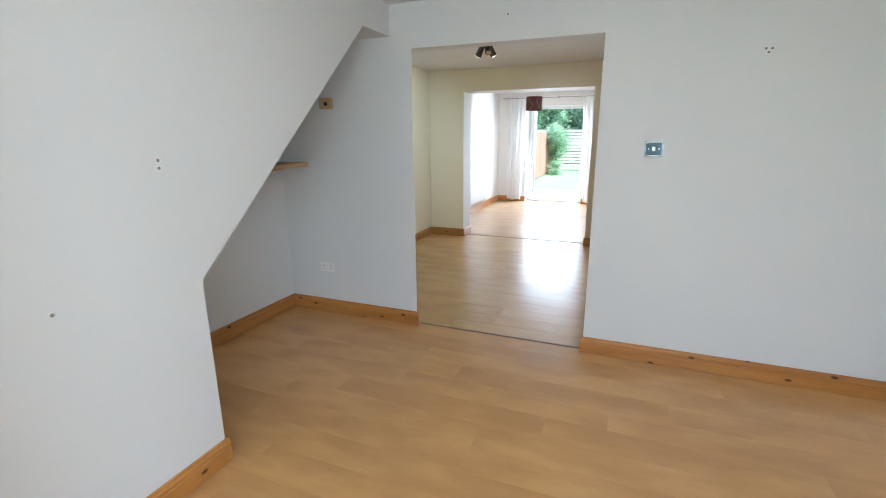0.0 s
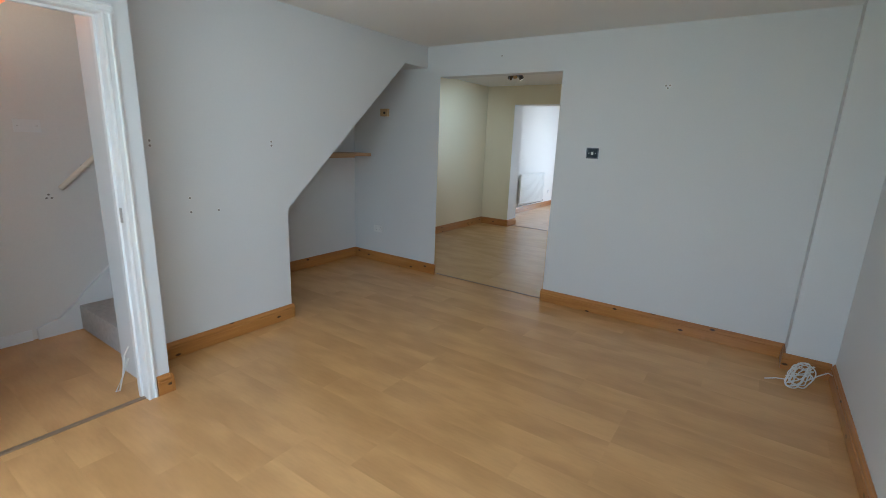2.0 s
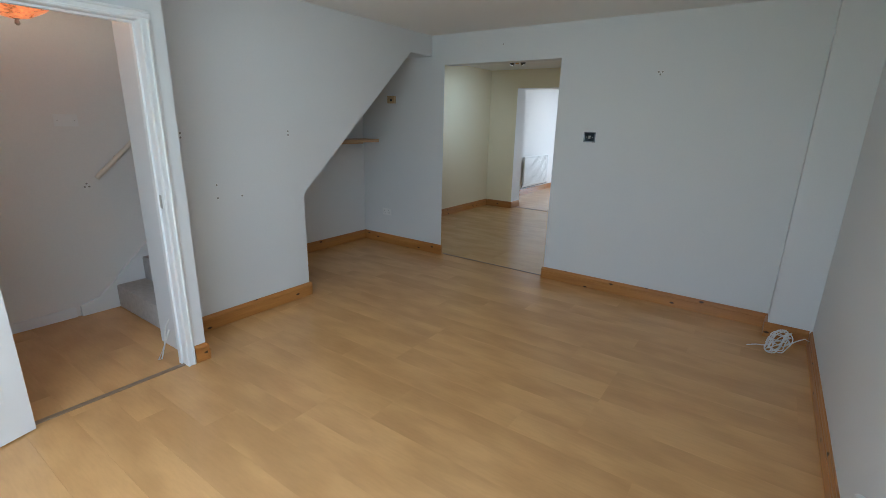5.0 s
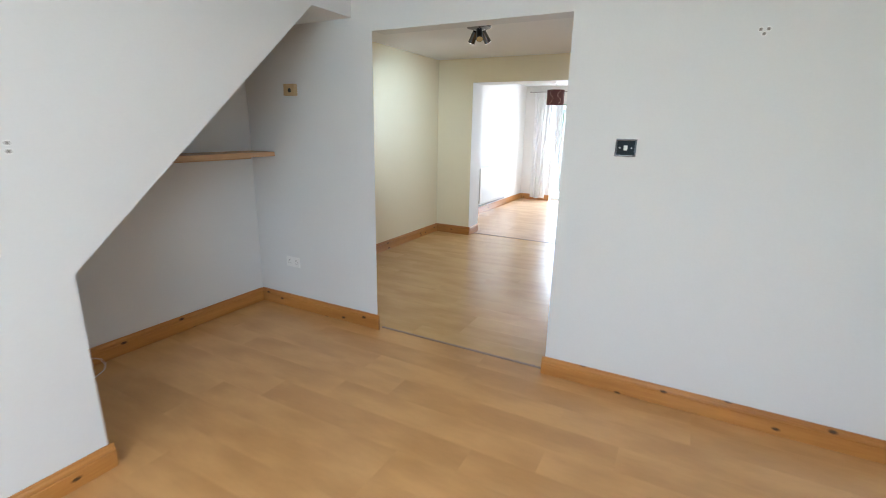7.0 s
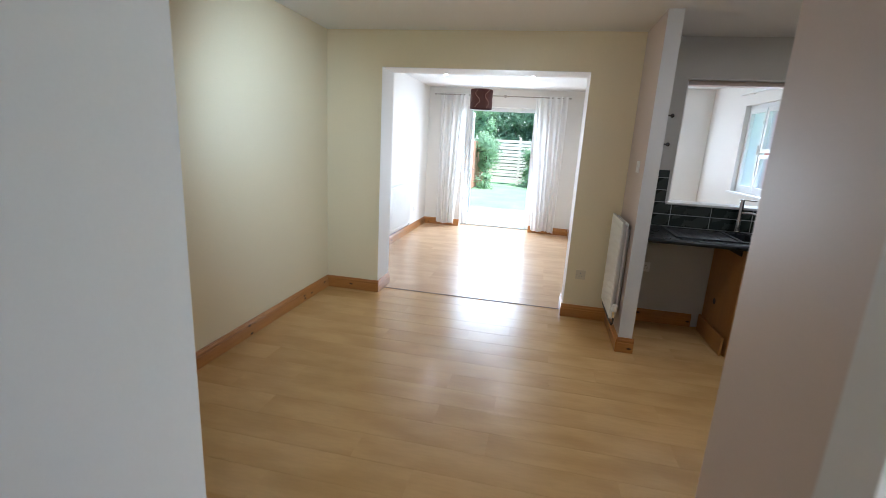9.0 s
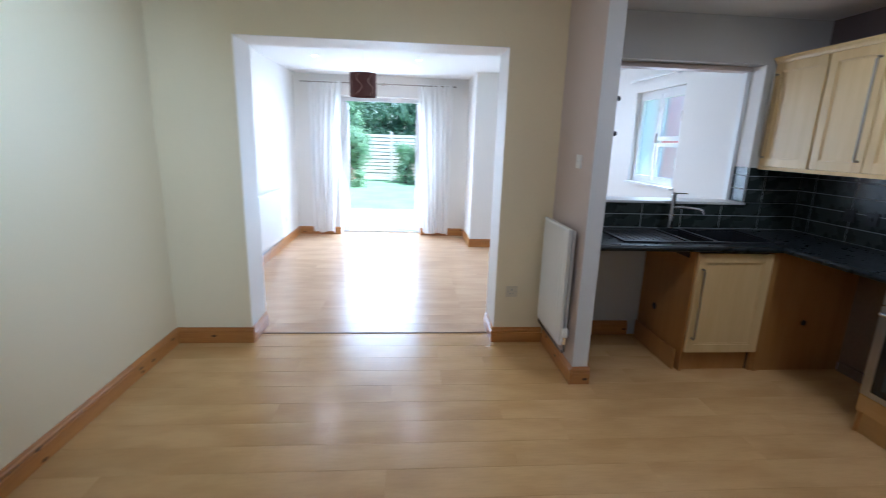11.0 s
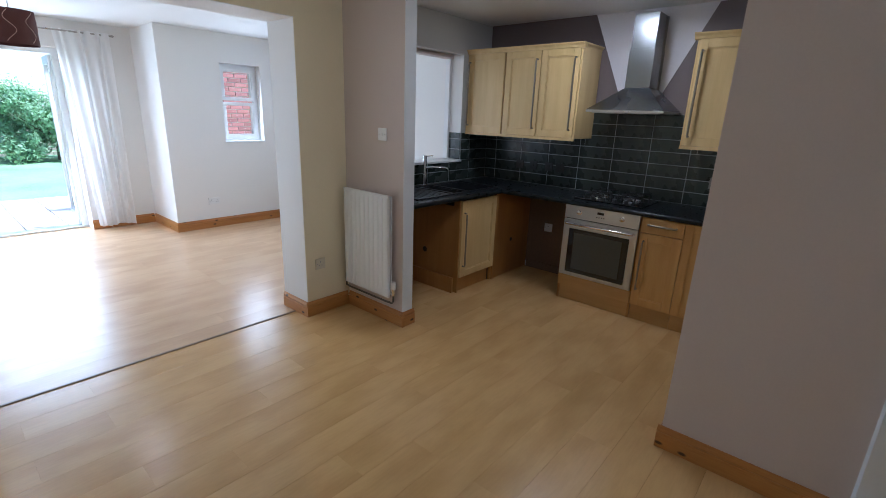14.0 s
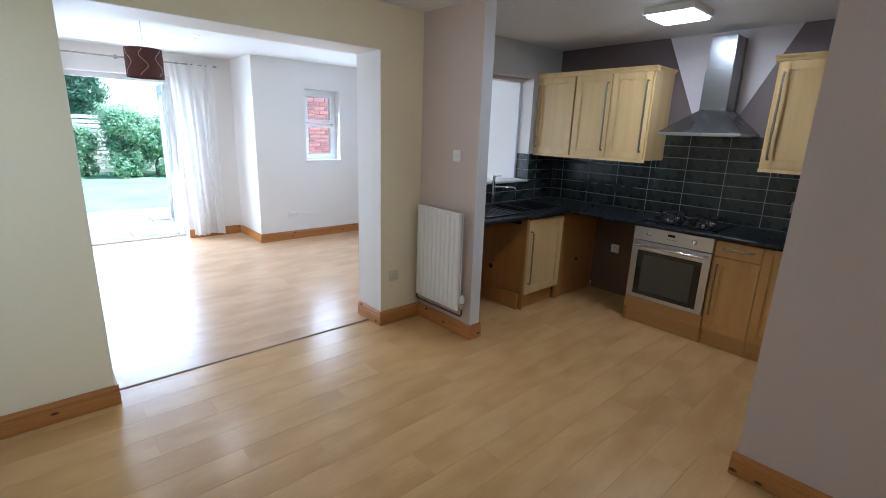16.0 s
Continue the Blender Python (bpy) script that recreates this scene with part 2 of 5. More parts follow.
FLOOREXT = wood("pale_rosy_laminate", (0.68, 0.46, 0.275), (0.56, 0.365, 0.21), 0.245, "x", rnd=0.35, grain=0.75, fine=0.3, mottled=True)
FLOORPALE = wood("pale_maple_laminate", (0.67, 0.425, 0.18), (0.555, 0.335, 0.125), 0.24, "x", rnd=0.35, grain=0.75, fine=0.3, mottled=True)
PINE_X = wood("varnished_pine_along_x", (0.50, 0.225, 0.055), (0.33, 0.125, 0.026), 0.32, "x", knots=0.08, rnd=0.4, coat=0.2)
PINE_Y = wood("varnished_pine_along_y", (0.50, 0.225, 0.055), (0.33, 0.125, 0.026), 0.32, "y", knots=0.08, rnd=0.4, coat=0.2)
MAPLE = wood("pale_maple_door", (0.73, 0.54, 0.25), (0.63, 0.44, 0.185), 0.36, "z", rnd=0.35, grain=0.9)
# same maple, tinted orange for warm light bounced off the floor
MAPLE_FLOORLIT = wood("floor_lit_maple_door", (0.69, 0.41, 0.135), (0.57, 0.31, 0.09), 0.36, "z", rnd=0.35, grain=0.9)
# maple foil with the shade of the under-counter recess in its colour
CARCASS = wood("shade_toned_maple_foil", (0.47, 0.235, 0.065), (0.38, 0.175, 0.042), 0.42, "z", rnd=0.25, grain=0.8)
PLINTHWOOD = wood("maple_foil_plinth", (0.57, 0.335, 0.12), (0.48, 0.27, 0.085), 0.42, "y", rnd=0.25, grain=0.8)
SHELFWOOD = wood("plain_pine_shelf", (0.55, 0.36, 0.20), (0.46, 0.27, 0.14), 0.45, "y", rnd=0.2)
RAWWOOD = wood("raw_wood_block", (0.55, 0.40, 0.22), (0.42, 0.29, 0.15), 0.6, "z", rnd=0.2)
FENCEWOOD = wood("red_brown_fence_stain", (0.54, 0.29, 0.21), (0.40, 0.20, 0.14), 0.75, "z", rnd=0.6)
GREYWOOD = wood("weathered_pale_fence_wood", (0.74, 0.70, 0.62), (0.56, 0.51, 0.44), 0.8, "x", rnd=0.6)
CARPET = mat("grey_beige_carpet", (0.52, 0.50, 0.48), 0.95, var=0.18, scale=30, fine=400, bump=0.6, spec=0.1)
STRIP = mat("dull_brown_threshold", (0.26, 0.165, 0.09), 0.42, 0.0, var=0.1, scale=10, fine=120, bump=0.03)
BRICK = mat("red_brick", (0.38, 0.16, 0.15), 0.85, var=0.25, scale=9, fine=90, bump=0.4, rnd=0.8)
MORTAR = mat("pale_mortar", (0.55, 0.50, 0.45), 0.9, var=0.15, scale=9, fine=120, bump=0.3)
GRASS = mat("mown_grass", (0.18, 0.31, 0.17), 0.9, var=0.35, scale=1.2, fine=40, bump=0.8, spec=0.15)
PAVING = mat("pale_paving_stone", (0.60, 0.57, 0.53), 0.85, var=0.2, scale=3, fine=60, bump=0.3, rnd=0.4)
BARK = mat("bark", (0.12, 0.09, 0.065), 0.9, var=0.3, scale=8, fine=60, bump=0.6)
SHADE = mat("brown_lampshade_fabric", (0.085, 0.022, 0.018), 0.75, var=0.12, scale=8, fine=300, bump=0.25)
SHADELINE = mat("beige_lampshade_swirl", (0.50, 0.33, 0.27), 0.7, var=0.1, scale=9, fine=200, bump=0.1)
CABLE = mat("white_cable", (0.75, 0.74, 0.71), 0.45, var=0.04, scale=20, fine=90, bump=0.0)
SCREW = mat("plugged_screw_hole", (0.25, 0.23, 0.21), 0.6, var=0.2, scale=60, fine=200, bump=0.1)
LEDGLOW = glow("lit_led_panel", (1.0, 0.98, 0.95), 7.0)
SPOTGLOW = glow("lit_spot_lens", (1.0, 0.98, 0.94), 20.0)
BULBGLOW = glow("lit_halogen_lens", (1.0, 0.97, 0.9), 3.0)
OPAL = glow("lit_opal_glass", (1.0, 0.97, 0.92), 3.0)
GLASS = glass("window_glass")
FROST = glass("obscured_window_glass", (0.80, 0.86, 0.92), 0.95)


def leaf_material(name, col, scale):
    """Leaves that let part of the light through, with tints that change from clump to clump."""
    m = mat(name, col, 0.5, var=0.4, scale=scale, fine=25, bump=0.0, spec=0.3)
    t = m.node_tree
    b = t.nodes["Principled BSDF"]
    tr, mx = t.nodes.new("ShaderNodeBsdfTranslucent"), t.nodes.new("ShaderNodeMixShader")
    tr.inputs[0].default_value = (col[0] * 1.2, col[1] * 1.15, col[2] * 0.9, 1)
    mx.inputs[0].default_value = 0.45
    t.links.new(b.outputs[0], mx.inputs[1]), t.links.new(tr.outputs[0], mx.inputs[2])
    t.links.new(mx.outputs[0], t.nodes["Material Output"].inputs[0])
    return m


LEAF = leaf_material("hedge_leaves", (0.27, 0.43, 0.28), 2.2)
DARKLEAF = leaf_material("dark_conifer_leaves", (0.15, 0.26, 0.18), 1.6)


def curtain_material():
    m, t, b = nodes_of("sheer_white_curtain")
    b.inputs["Base Color"].default_value = (0.90, 0.89, 0.88, 1)
    b.inputs["Roughness"].default_value = 0.8
    w, tc = t.nodes.new("ShaderNodeTexNoise"), t.nodes.new("ShaderNodeTexCoord")
    w.inputs["Scale"].default_value = 260
    t.links.new(tc.outputs["Object"], w.inputs[0])
    bp = t.nodes.new("ShaderNodeBump")
    bp.inputs["Strength"].default_value, bp.inputs["Distance"].default_value = 0.2, 0.002
    t.links.new(w.outputs[0], bp.inputs["Height"]), t.links.new(bp.outputs[0], b.inputs["Normal"])
    tr = t.nodes.new("ShaderNodeBsdfTranslucent")
    tr.inputs[0].default_value = (0.9, 0.89, 0.88, 1)
    mx = t.nodes.new("ShaderNodeMixShader")
    mx.inputs[0].default_value = 0.58
    t.links.new(b.outputs[0], mx.inputs[1]), t.links.new(tr.outputs[0], mx.inputs[2])
    t.links.new(mx.outputs[0], t.nodes["Material Output"].inputs[0])
    return m


SHEER = curtain_material()

# ---- mesh helpers ----


def box(bm, x0, y0, z0, x1, y1, z1, bevel=0.0):
    made = bmesh.ops.create_cube(bm, size=1.0)["verts"]
    for v in made:
        v.co = Vector(((x0 + x1) / 2 + v.co.x * (x1 - x0), (y0 + y1) / 2 + v.co.y * (y1 - y0), (z0 + z1) / 2 + v.co.z * (z1 - z0)))
    if bevel:
        edges = list({e for v in made for e in v.link_edges})
        bmesh.ops.bevel(bm, geom=edges, offset=bevel, segments=2, profile=0.6, affect="EDGES")
    return bm


def boxes(*rows, bevel=0.0):
    bm = bmesh.new()
    for r in rows:
        box(bm, *r, bevel=bevel)
    return bm


def tube(bm, a, b, r, r2=None, seg=14, caps=True):
    a, b = Vector(a), Vector(b)
    d = b - a
    m = Matrix.Translation((a + b) / 2) @ d.to_track_quat("Z", "Y").to_matrix().to_4x4()
    bmesh.ops.create_cone(bm, cap_ends=caps, segments=seg, radius1=r, radius2=r if r2 is None else r2, depth=d.length, matrix=m)
    return bm


def path_tube(bm, pts, r, seg=8):
    """A round pipe bent along points."""
    pts = [Vector(p) for p in pts]
    rings = []
    up = Vector((0.13, 0.29, 0.94))
    for i, p in enumerate(pts):
        d = (pts[min(i + 1, len(pts) - 1)] - pts[max(i - 1, 0)]).normalized()
        u = d.cross(up).normalized()
        w = d.cross(u).normalized()
        rings.append([bm.verts.new(p + r * (math.cos(2 * math.pi * k / seg) * u + math.sin(2 * math.pi * k / seg) * w)) for k in range(seg)])
    for r0, r1 in zip(rings, rings[1:]):
        for k in range(seg):
            bm.faces.new((r0[k], r0[(k + 1) % seg], r1[(k + 1) % seg], r1[k]))
    bm.faces.new(rings[0]), bm.faces.new(rings[-1])
    return bm


def prism(bm, pts, axis, a, b):
    """A flat outline pushed along an axis from a to b; pts are the two other coordinates."""
    def at(p, c):
        return {"x": (c, p[0], p[1]), "y": (p[0], c, p[1]), "z": (p[0], p[1], c)}[axis]
    lo, hi = [bm.verts.new(at(p, a)) for p in pts], [bm.verts.new(at(p, b)) for p in pts]
    bm.faces.new(lo), bm.faces.new(hi)
    n = len(pts)
    for i in range(n):
        bm.faces.new((lo[i], lo[(i + 1) % n], hi[(i + 1) % n], hi[i]))
    bmesh.ops.recalc_face_normals(bm, faces=bm.faces[:])
    return bm


def lathe(bm, profile, centre, seg=28):
    """A turned shape: (radius, height) pairs about an upright axis."""
    c = Vector(centre)
    rings = [[bm.verts.new(c + Vector((r * math.cos(2 * math.pi * k / seg), r * math.sin(2 * math.pi * k / seg), h))) for k in range(seg)] for r, h in profile]
    for r0, r1 in zip(rings, rings[1:]):
        for k in range(seg):
            bm.faces.new((r0[k], r0[(k + 1) % seg], r1[(k + 1) % seg], r1[k]))
    for r in (rings[0], rings[-1]):
        bm.faces.new(r)
    bmesh.ops.recalc_face_normals(bm, faces=bm.faces[:])
    return bm


def link(name, bm, material, smooth=False):
    me = bpy.data.meshes.new(name)
    bmesh.ops.recalc_face_normals(bm, faces=bm.faces[:])
    bm.to_mesh(me)
    bm.free()
    me.materials.append(material)
    if smooth:
        for p in me.polygons:
            p.use_smooth = True
        me.set_sharp_from_angle(angle=radians(35))
    return new(name, me)


def part(name, bm, material, parent, label="", smooth=False):
    ob = link(name, bm, material, smooth)
    ob.parent = parent
    if label:
        ob["label"] = label
    return ob


def ring(bm, x0, y0, x1, y1, ax, ay, bx, by, z0, z1):
    """A flat slab with one rectangular opening (ax, ay) to (bx, by), as one piece."""
    o = [(x0, y0), (x1, y0), (x1, y1), (x0, y1)]
    i = [(ax, ay), (bx, ay), (bx, by), (ax, by)]
    v = [[bm.verts.new((*p, z)) for p in q] for z in (z0, z1) for q in (o, i)]
    for k in range(4):
        n = (k + 1) % 4
        for lo in (0, 2):
            bm.faces.new((v[lo][k], v[lo][n], v[lo + 1][n], v[lo + 1][k]))
        bm.faces.new((v[0][k], v[0][n], v[2][n], v[2][k]))
        bm.faces.new((v[1][k], v[1][n], v[3][n], v[3][k]))
    return bm


def structure(name, bm, material, label="", category=""):
    return tagged(link(name, bm, material), label, category, kind="structure")


def thing(name, label, category, group="", at=(0, 0, 0)):
    ob = new(name)
    ob.location = at
    ob.empty_display_size = 0.1
    return tagged(ob, label, category, group)


def shared(name, me, parent, at, m=None):
    """One more piece on a mesh that alike pieces share."""
    ob = new(name, me)
    ob.parent = parent
    ob.matrix_basis = Matrix.Translation(at) if m is None else m
    return ob


def mesh_of(name, bm, material):
    me = bpy.data.meshes.new(name)
    bmesh.ops.recalc_face_normals(bm, faces=bm.faces[:])
    bm.to_mesh(me)
    bm.free()
    me.materials.append(material)
    return me


# ---- plan, in metres ----
CEILING, EXT_CEILING = 2.475, 2.46
DIV0, DIV1 = 3.425, 3.565          # wall between living room and middle room
BACK0, BACK1 = 6.815, 7.15       # old rear wall, towards the extension
SKIRT_TOP = 0.121
KBACK = 6.95                     # kitchen's rear wall face
WEST, MWEST, EAST, KEAST = -2.51, -2.578, 2.348, 2.24
GARDEN0, GARDEN1 = 10.94, 11.26  # extension's rear wall

HATCH0, HATCH1 = 0.59, 1.778     # serving hatch between kitchen and extension

# ---- walls ----
wall_bm = prism(bmesh.new(), [(-2.75, DIV0), (-1.235, DIV0), (-1.46, DIV1), (-2.75, DIV1)], "z", 0, CEILING)
box(wall_bm, -1.235, DIV0, 2.168, 0.105, DIV1, CEILING)
box(wall_bm, 0.105, DIV0, 0, 2.55, DIV1, CEILING)
structure("wall_divider", wall_bm, WHITE, "white painted wall with a wide plain opening", "wall")
structure("wall_west", boxes((-2.75, 1.0, 0, WEST, DIV0, CEILING)), WHITE, "white painted party wall under the stairs", "wall")
structure("wall_west_middle", boxes((-2.75, DIV1, 0, MWEST, BACK0, CEILING)), CREAM, "cream painted side wall of the middle room", "wall")
structure("wall_stair_side", prism(bmesh.new(), [(0.40, 0), (1.585, 0), (1.585, 0.936), (3.05, 2.262), (DIV0, 2.262), (DIV0, CEILING), (0.40, CEILING)], "x", -1.50, -1.408), WHITE, "white stair side wall with a slanting cut-out", "wall")
structure("stair_soffit", prism(bmesh.new(), [(1.0, 0.406), (3.05, 2.262), (DIV0, 2.262), (DIV0, 2.33), (3.01, 2.33), (1.0, 0.482)], "x", WEST, -1.50), WHITE, "white sloping underside of the stairs", "soffit")
structure("wall_understairs_end", boxes((WEST, 1.0, 0, -1.50, 1.05, 0.46)), WHITE, "white end wall under the stairs", "wall")
structure("wall_nib", boxes((-1.50, 0.335, 0, -1.0, 0.40, CEILING)), WHITE, "narrow white nib beside the hall door", "wall")
structure("wall_hall_door", boxes((-1.10, -1.90, 0, -1.0, -0.54, CEILING), (-1.10, -0.54, 2.10, -1.0, 0.335, CEILING)), WHITE, "white wall round the hall doorway", "wall")
structure("wall_hall_west", boxes((-2.75, -1.9, 0, -2.45, 1.0, 4.6), (-2.75, 1.0, CEILING, -2.45, 4.2, 4.6)), HALLPAINT, "cream white hall wall", "wall")
structure("wall_hall_front", boxes((-2.45, -2.05, 0, -1.10, -1.9, 2.475)), HALLPAINT, "plain hall end wall", "wall")
structure("wall_stairwell", boxes((-2.45, 4.2, CEILING, -1.10, 4.3, 4.6), (-1.10, -0.0, CEILING + 0.1, -1.0, 4.3, 4.6), (-2.45, -0.1, CEILING + 0.1, -1.1, 0.0, 4.6)), HALLPAINT, "plain stairwell wall", "wall")
structure("wall_east", boxes((EAST, -2.05, 0, 2.55, DIV0, CEILING)), WHITE, "white painted side wall of the living room", "wall")
structure("wall_corner_boxing", boxes((2.068, 3.222, 0, EAST, DIV0, CEILING)), WHITE, "white boxed-in corner", "wall")
structure("wall_front", boxes((-1.0, -2.05, 0, 0.05, -1.9, CEILING), (2.25, -2.05, 0, EAST, -1.9, CEILING), (0.05, -2.05, 0, 2.25, -1.9, 0.50), (0.05, -2.05, 2.13, 2.25, -1.9, CEILING)), WHITE, "white front wall with a wide window", "wall")
structure("wall_rear_middle", boxes((-2.75, BACK0, 0, -2.035, BACK1, CEILING), (-0.198, BACK0, 0, 0.25, BACK1, CEILING), (-2.035, BACK0, 2.162, -0.198, BACK1, CEILING)), CREAM, "cream wall with a wide opening to the extension", "wall")
structure("wall_rear_reveal", boxes((-2.037, BACK0 + 0.003, 0, -2.033, BACK1, 2.162), (-0.200, BACK0 + 0.003, 0, -0.196, BACK1, 2.162), (-2.033, BACK0 + 0.003, 2.158, -0.200, BACK1, 2.163)), EXT_WHITE, "white painted reveal of the wide opening", "reveal")
structure("wall_rear_kitchen", boxes((0.25, KBACK, 0, HATCH0, BACK1, CEILING), (HATCH1, KBACK, 0, 2.5, BACK1, CEILING), (HATCH0, KBACK, 0, HATCH1, BACK1, 1.105), (HATCH0, KBACK, 2.152, HATCH1, BACK1, CEILING)), GREYWALL, "pale grey kitchen wall with a serving hatch", "wall")
structure("wall_stub_far", boxes((0.20, 6.165, 0, 0.30, BACK0, CEILING), (0.25, BACK0, 0, 0.30, KBACK, CEILING)), LILAC, "short lilac grey partition with a radiator", "wall")
structure("wall_stub_near", boxes((0.188, DIV1, 0, 0.29, 4.278, CEILING)), LILAC, "short lilac grey partition beside the kitchen", "wall")
structure("wall_east_kitchen", boxes((KEAST, DIV1, 0, 2.55, BACK1, CEILING)), PALEPAINT, "pale lilac white kitchen side wall", "wall")
structure("wall_west_extension", boxes((-2.85, BACK1, 0, -2.62, GARDEN1, EXT_CEILING)), EXT_WHITE, "white side wall of the extension", "wall")
structure("wall_garden", boxes((-2.85, GARDEN0, 0, -1.95, GARDEN1, EXT_CEILING), (-0.67, GARDEN0, 0, 0.05, GARDEN1, EXT_CEILING), (-1.95, GARDEN0, 2.16, -0.67, GARDEN1, EXT_CEILING)), EXT_WHITE, "white garden wall round the patio door", "wall")
nook_bm = ring(bmesh.new(), 0.05, 0, 2.06, EXT_CEILING, 0.765, 1.128, 1.302, 2.105, 10.13, 10.40)
for v in nook_bm.verts:
    v.co = (v.co.x, v.co.z, v.co.y)
structure("wall_nook_side", boxes((0.05, 10.40, 0, 0.30, GARDEN1, EXT_CEILING)), EXT_WHITE, "white return wall beside the nook", "wall")
structure("wall_nook", nook_bm, EXT_WHITE, "white nook wall with a small window", "wall")
structure("wall_east_extension", boxes((1.785, BACK1, 0, 2.06, 7.97, EXT_CEILING), (1.785, 8.94, 0, 2.06, 10.13, EXT_CEILING), (1.785, 7.97, 0, 2.06, 8.94, 1.13), (1.785, 7.97, 2.14, 2.06, 8.94, EXT_CEILING)), EXT_WHITE, "white extension wall with a side window", "wall")
structure("ceiling", boxes((-1.46, 0.335, CEILING, -1.10, 3.2, CEILING + 0.1), (-1.10, -2.05, CEILING, 2.55, DIV0 + 0.07, CEILING + 0.1), (-2.75, 3.2, CEILING, -1.10, DIV0 + 0.07, CEILING + 0.1), (-2.75, DIV0 + 0.07, CEILING, 2.55, BACK1, CEILING + 0.1), (-2.75, -2.05, CEILING, -1.10, 0.0, CEILING + 0.1)), CEIL, "plain white ceiling", "ceiling")
structure("ceiling_extension", boxes((-2.85, BACK1, EXT_CEILING, 2.5, GARDEN1, EXT_CEILING + 0.15)), CEIL, "white ceiling of the extension", "ceiling")
structure("ceiling_stairwell", boxes((-2.75, -0.1, 4.6, -1.0, 4.3, 4.7)), CEIL, "white stairwell ceiling", "ceiling")
# painted fields on the kitchen's side wall, leaving a pale V behind the hood
structure("wall_paint_far", prism(bmesh.new(), [(KBACK, 1.30), (5.353, 1.30), (5.353, 1.40), (5.816, CEILING), (KBACK, CEILING)], "x", KEAST - 0.003, KEAST + 0.01), DARKPAINT, "dark taupe painted field", "paint field")
structure("wall_paint_near", prism(bmesh.new(), [(5.353, 1.40), (5.353, 1.30), (DIV1, 1.30), (DIV1, CEILING), (4.836, CEILING)], "x", KEAST - 0.003, KEAST + 0.01), DARKPAINT, "dark taupe painted field", "paint field")
# thin dark brown sheet: the shade under the worktop put into colour
RECESS_SHADE = mat("recess_shade_brown", (0.15, 0.098, 0.062), 0.9, var=0.2, scale=4, fine=60, bump=0.2)
structure("wall_recess_shade", boxes((KEAST - 0.004, 5.632, 0.06, KEAST + 0.01, KBACK, 0.86)), RECESS_SHADE, "dark brown sheet painting the shade in the empty appliance space", "bare plaster")
structure("trim", boxes((0.199, 6.161, SKIRT_TOP, 0.301, 6.166, CEILING)), WHITE, "white painted end of the partition", "wall end")

# ---- floors ----
floor_living = structure("floor_living", boxes((-2.75, -2.05, -0.12, 2.55, DIV0 + 0.05, -0.010)), FLOORWOOD, "honey laminate floor of living room and hall", "floor")
floor_middle = structure("floor_middle", boxes((-2.75, DIV0 + 0.05, -0.12, 2.55, 6.98, -0.010)), FLOORPALE, "pale laminate floor of middle room and kitchen", "floor")
floor_extension = structure("floor_extension", boxes((-2.85, 6.98, -0.12, 2.5, GARDEN1, -0.010)), FLOOREXT, "pale laminate floor of the extension", "floor")


def threshold(x0, x1, y, width=0.026):
    bm = prism(bmesh.new(), [(y - width / 2, 0), (y - width / 2 + 0.006, 0.005), (y + width / 2 - 0.006, 0.005), (y + width / 2, 0)], "x", x0, x1)
    structure("threshold_strip", bm, STRIP, "narrow dull bronze threshold strip on the floor", "threshold strip")


threshold(-1.225, 0.095, DIV0 + 0.05)
threshold(-2.015, -0.218, 6.98)
structure("threshold_strip", prism(bmesh.new(), [(-1.06, 0), (-1.054, 0.005), (-1.026, 0.005), (-1.02, 0)], "y", -0.54, 0.27), STRIP, "narrow bronze threshold strip in the hall doorway", "threshold strip")

# ---- skirting ----
SK_H, SK_T = 0.120, 0.018
SK_PROFILE = [(0, 0), (SK_T * 0.9, 0), (SK_T, 0.003), (SK_T, 0.078), (SK_T * 0.74, 0.081), (SK_T * 0.74, 0.086), (SK_T * 0.88, 0.091), (SK_T * 0.84, 0.099), (SK_T * 0.62, 0.106), (SK_T * 0.50, 0.108), (SK_T * 0.46, 0.116), (SK_T * 0.3, SK_H), (0, SK_H)]


def skirting(axis, a, b, face, side):
    """A moulded skirting board along an axis from a to b on a wall face; side is the way that it stands out."""
    bm = bmesh.new()
    prism(bm, [(face + side * d, h) for d, h in SK_PROFILE], axis, a, b)
    return structure("baseboard", bm, PINE_X if axis == "x" else PINE_Y, "varnished knotty pine skirting board", "skirting board")


T = SK_T
# living room
skirting("x", WEST, -1.235 + T, DIV0, -1)
skirting("x", 0.105 - T, 2.068, DIV0, -1)
skirting("y", DIV0, DIV0 + 0.032, 0.105, -1)
skirting("y", 3.222, DIV0 - T, 2.068, -1)
skirting("x", 2.068 - T, EAST - T, 3.222, -1)
skirting("y", -1.9, 3.222, EAST, -1)
skirting("y", 1.05, DIV0 - T, WEST, 1)
skirting("y", 0.40 + T, 1.585 + T, -1.408, 1)
skirting("x", -1.50, -1.408, 1.585, 1)
skirting("x", -1.408, -1.0 + T, 0.40, 1)
skirting("y", 0.325, 0.40, -1.0, 1)
skirting("y", -1.9, -0.61, -1.0, 1)
# middle room
skirting("y", DIV1, BACK0 - T, MWEST, 1)
skirting("x", MWEST, -2.035 + T, BACK0, -1)
skirting("y", BACK0, BACK1, -2.033, 1)
skirting("x", -0.198 - T, 0.20 - T, BACK0, -1)
skirting("y", BACK0, BACK1, -0.200, -1)
skirting("y", 6.165 - T, BACK0 - T, 0.20, -1)
skirting("x", 0.20, 0.30 + T, 6.165, -1)
skirting("y", 6.165, 6.45, 0.30, 1)
skirting("x", 0.30, 0.95, KBACK, -1)
skirting("y", DIV1 + T, 4.278 + T, 0.188, -1)
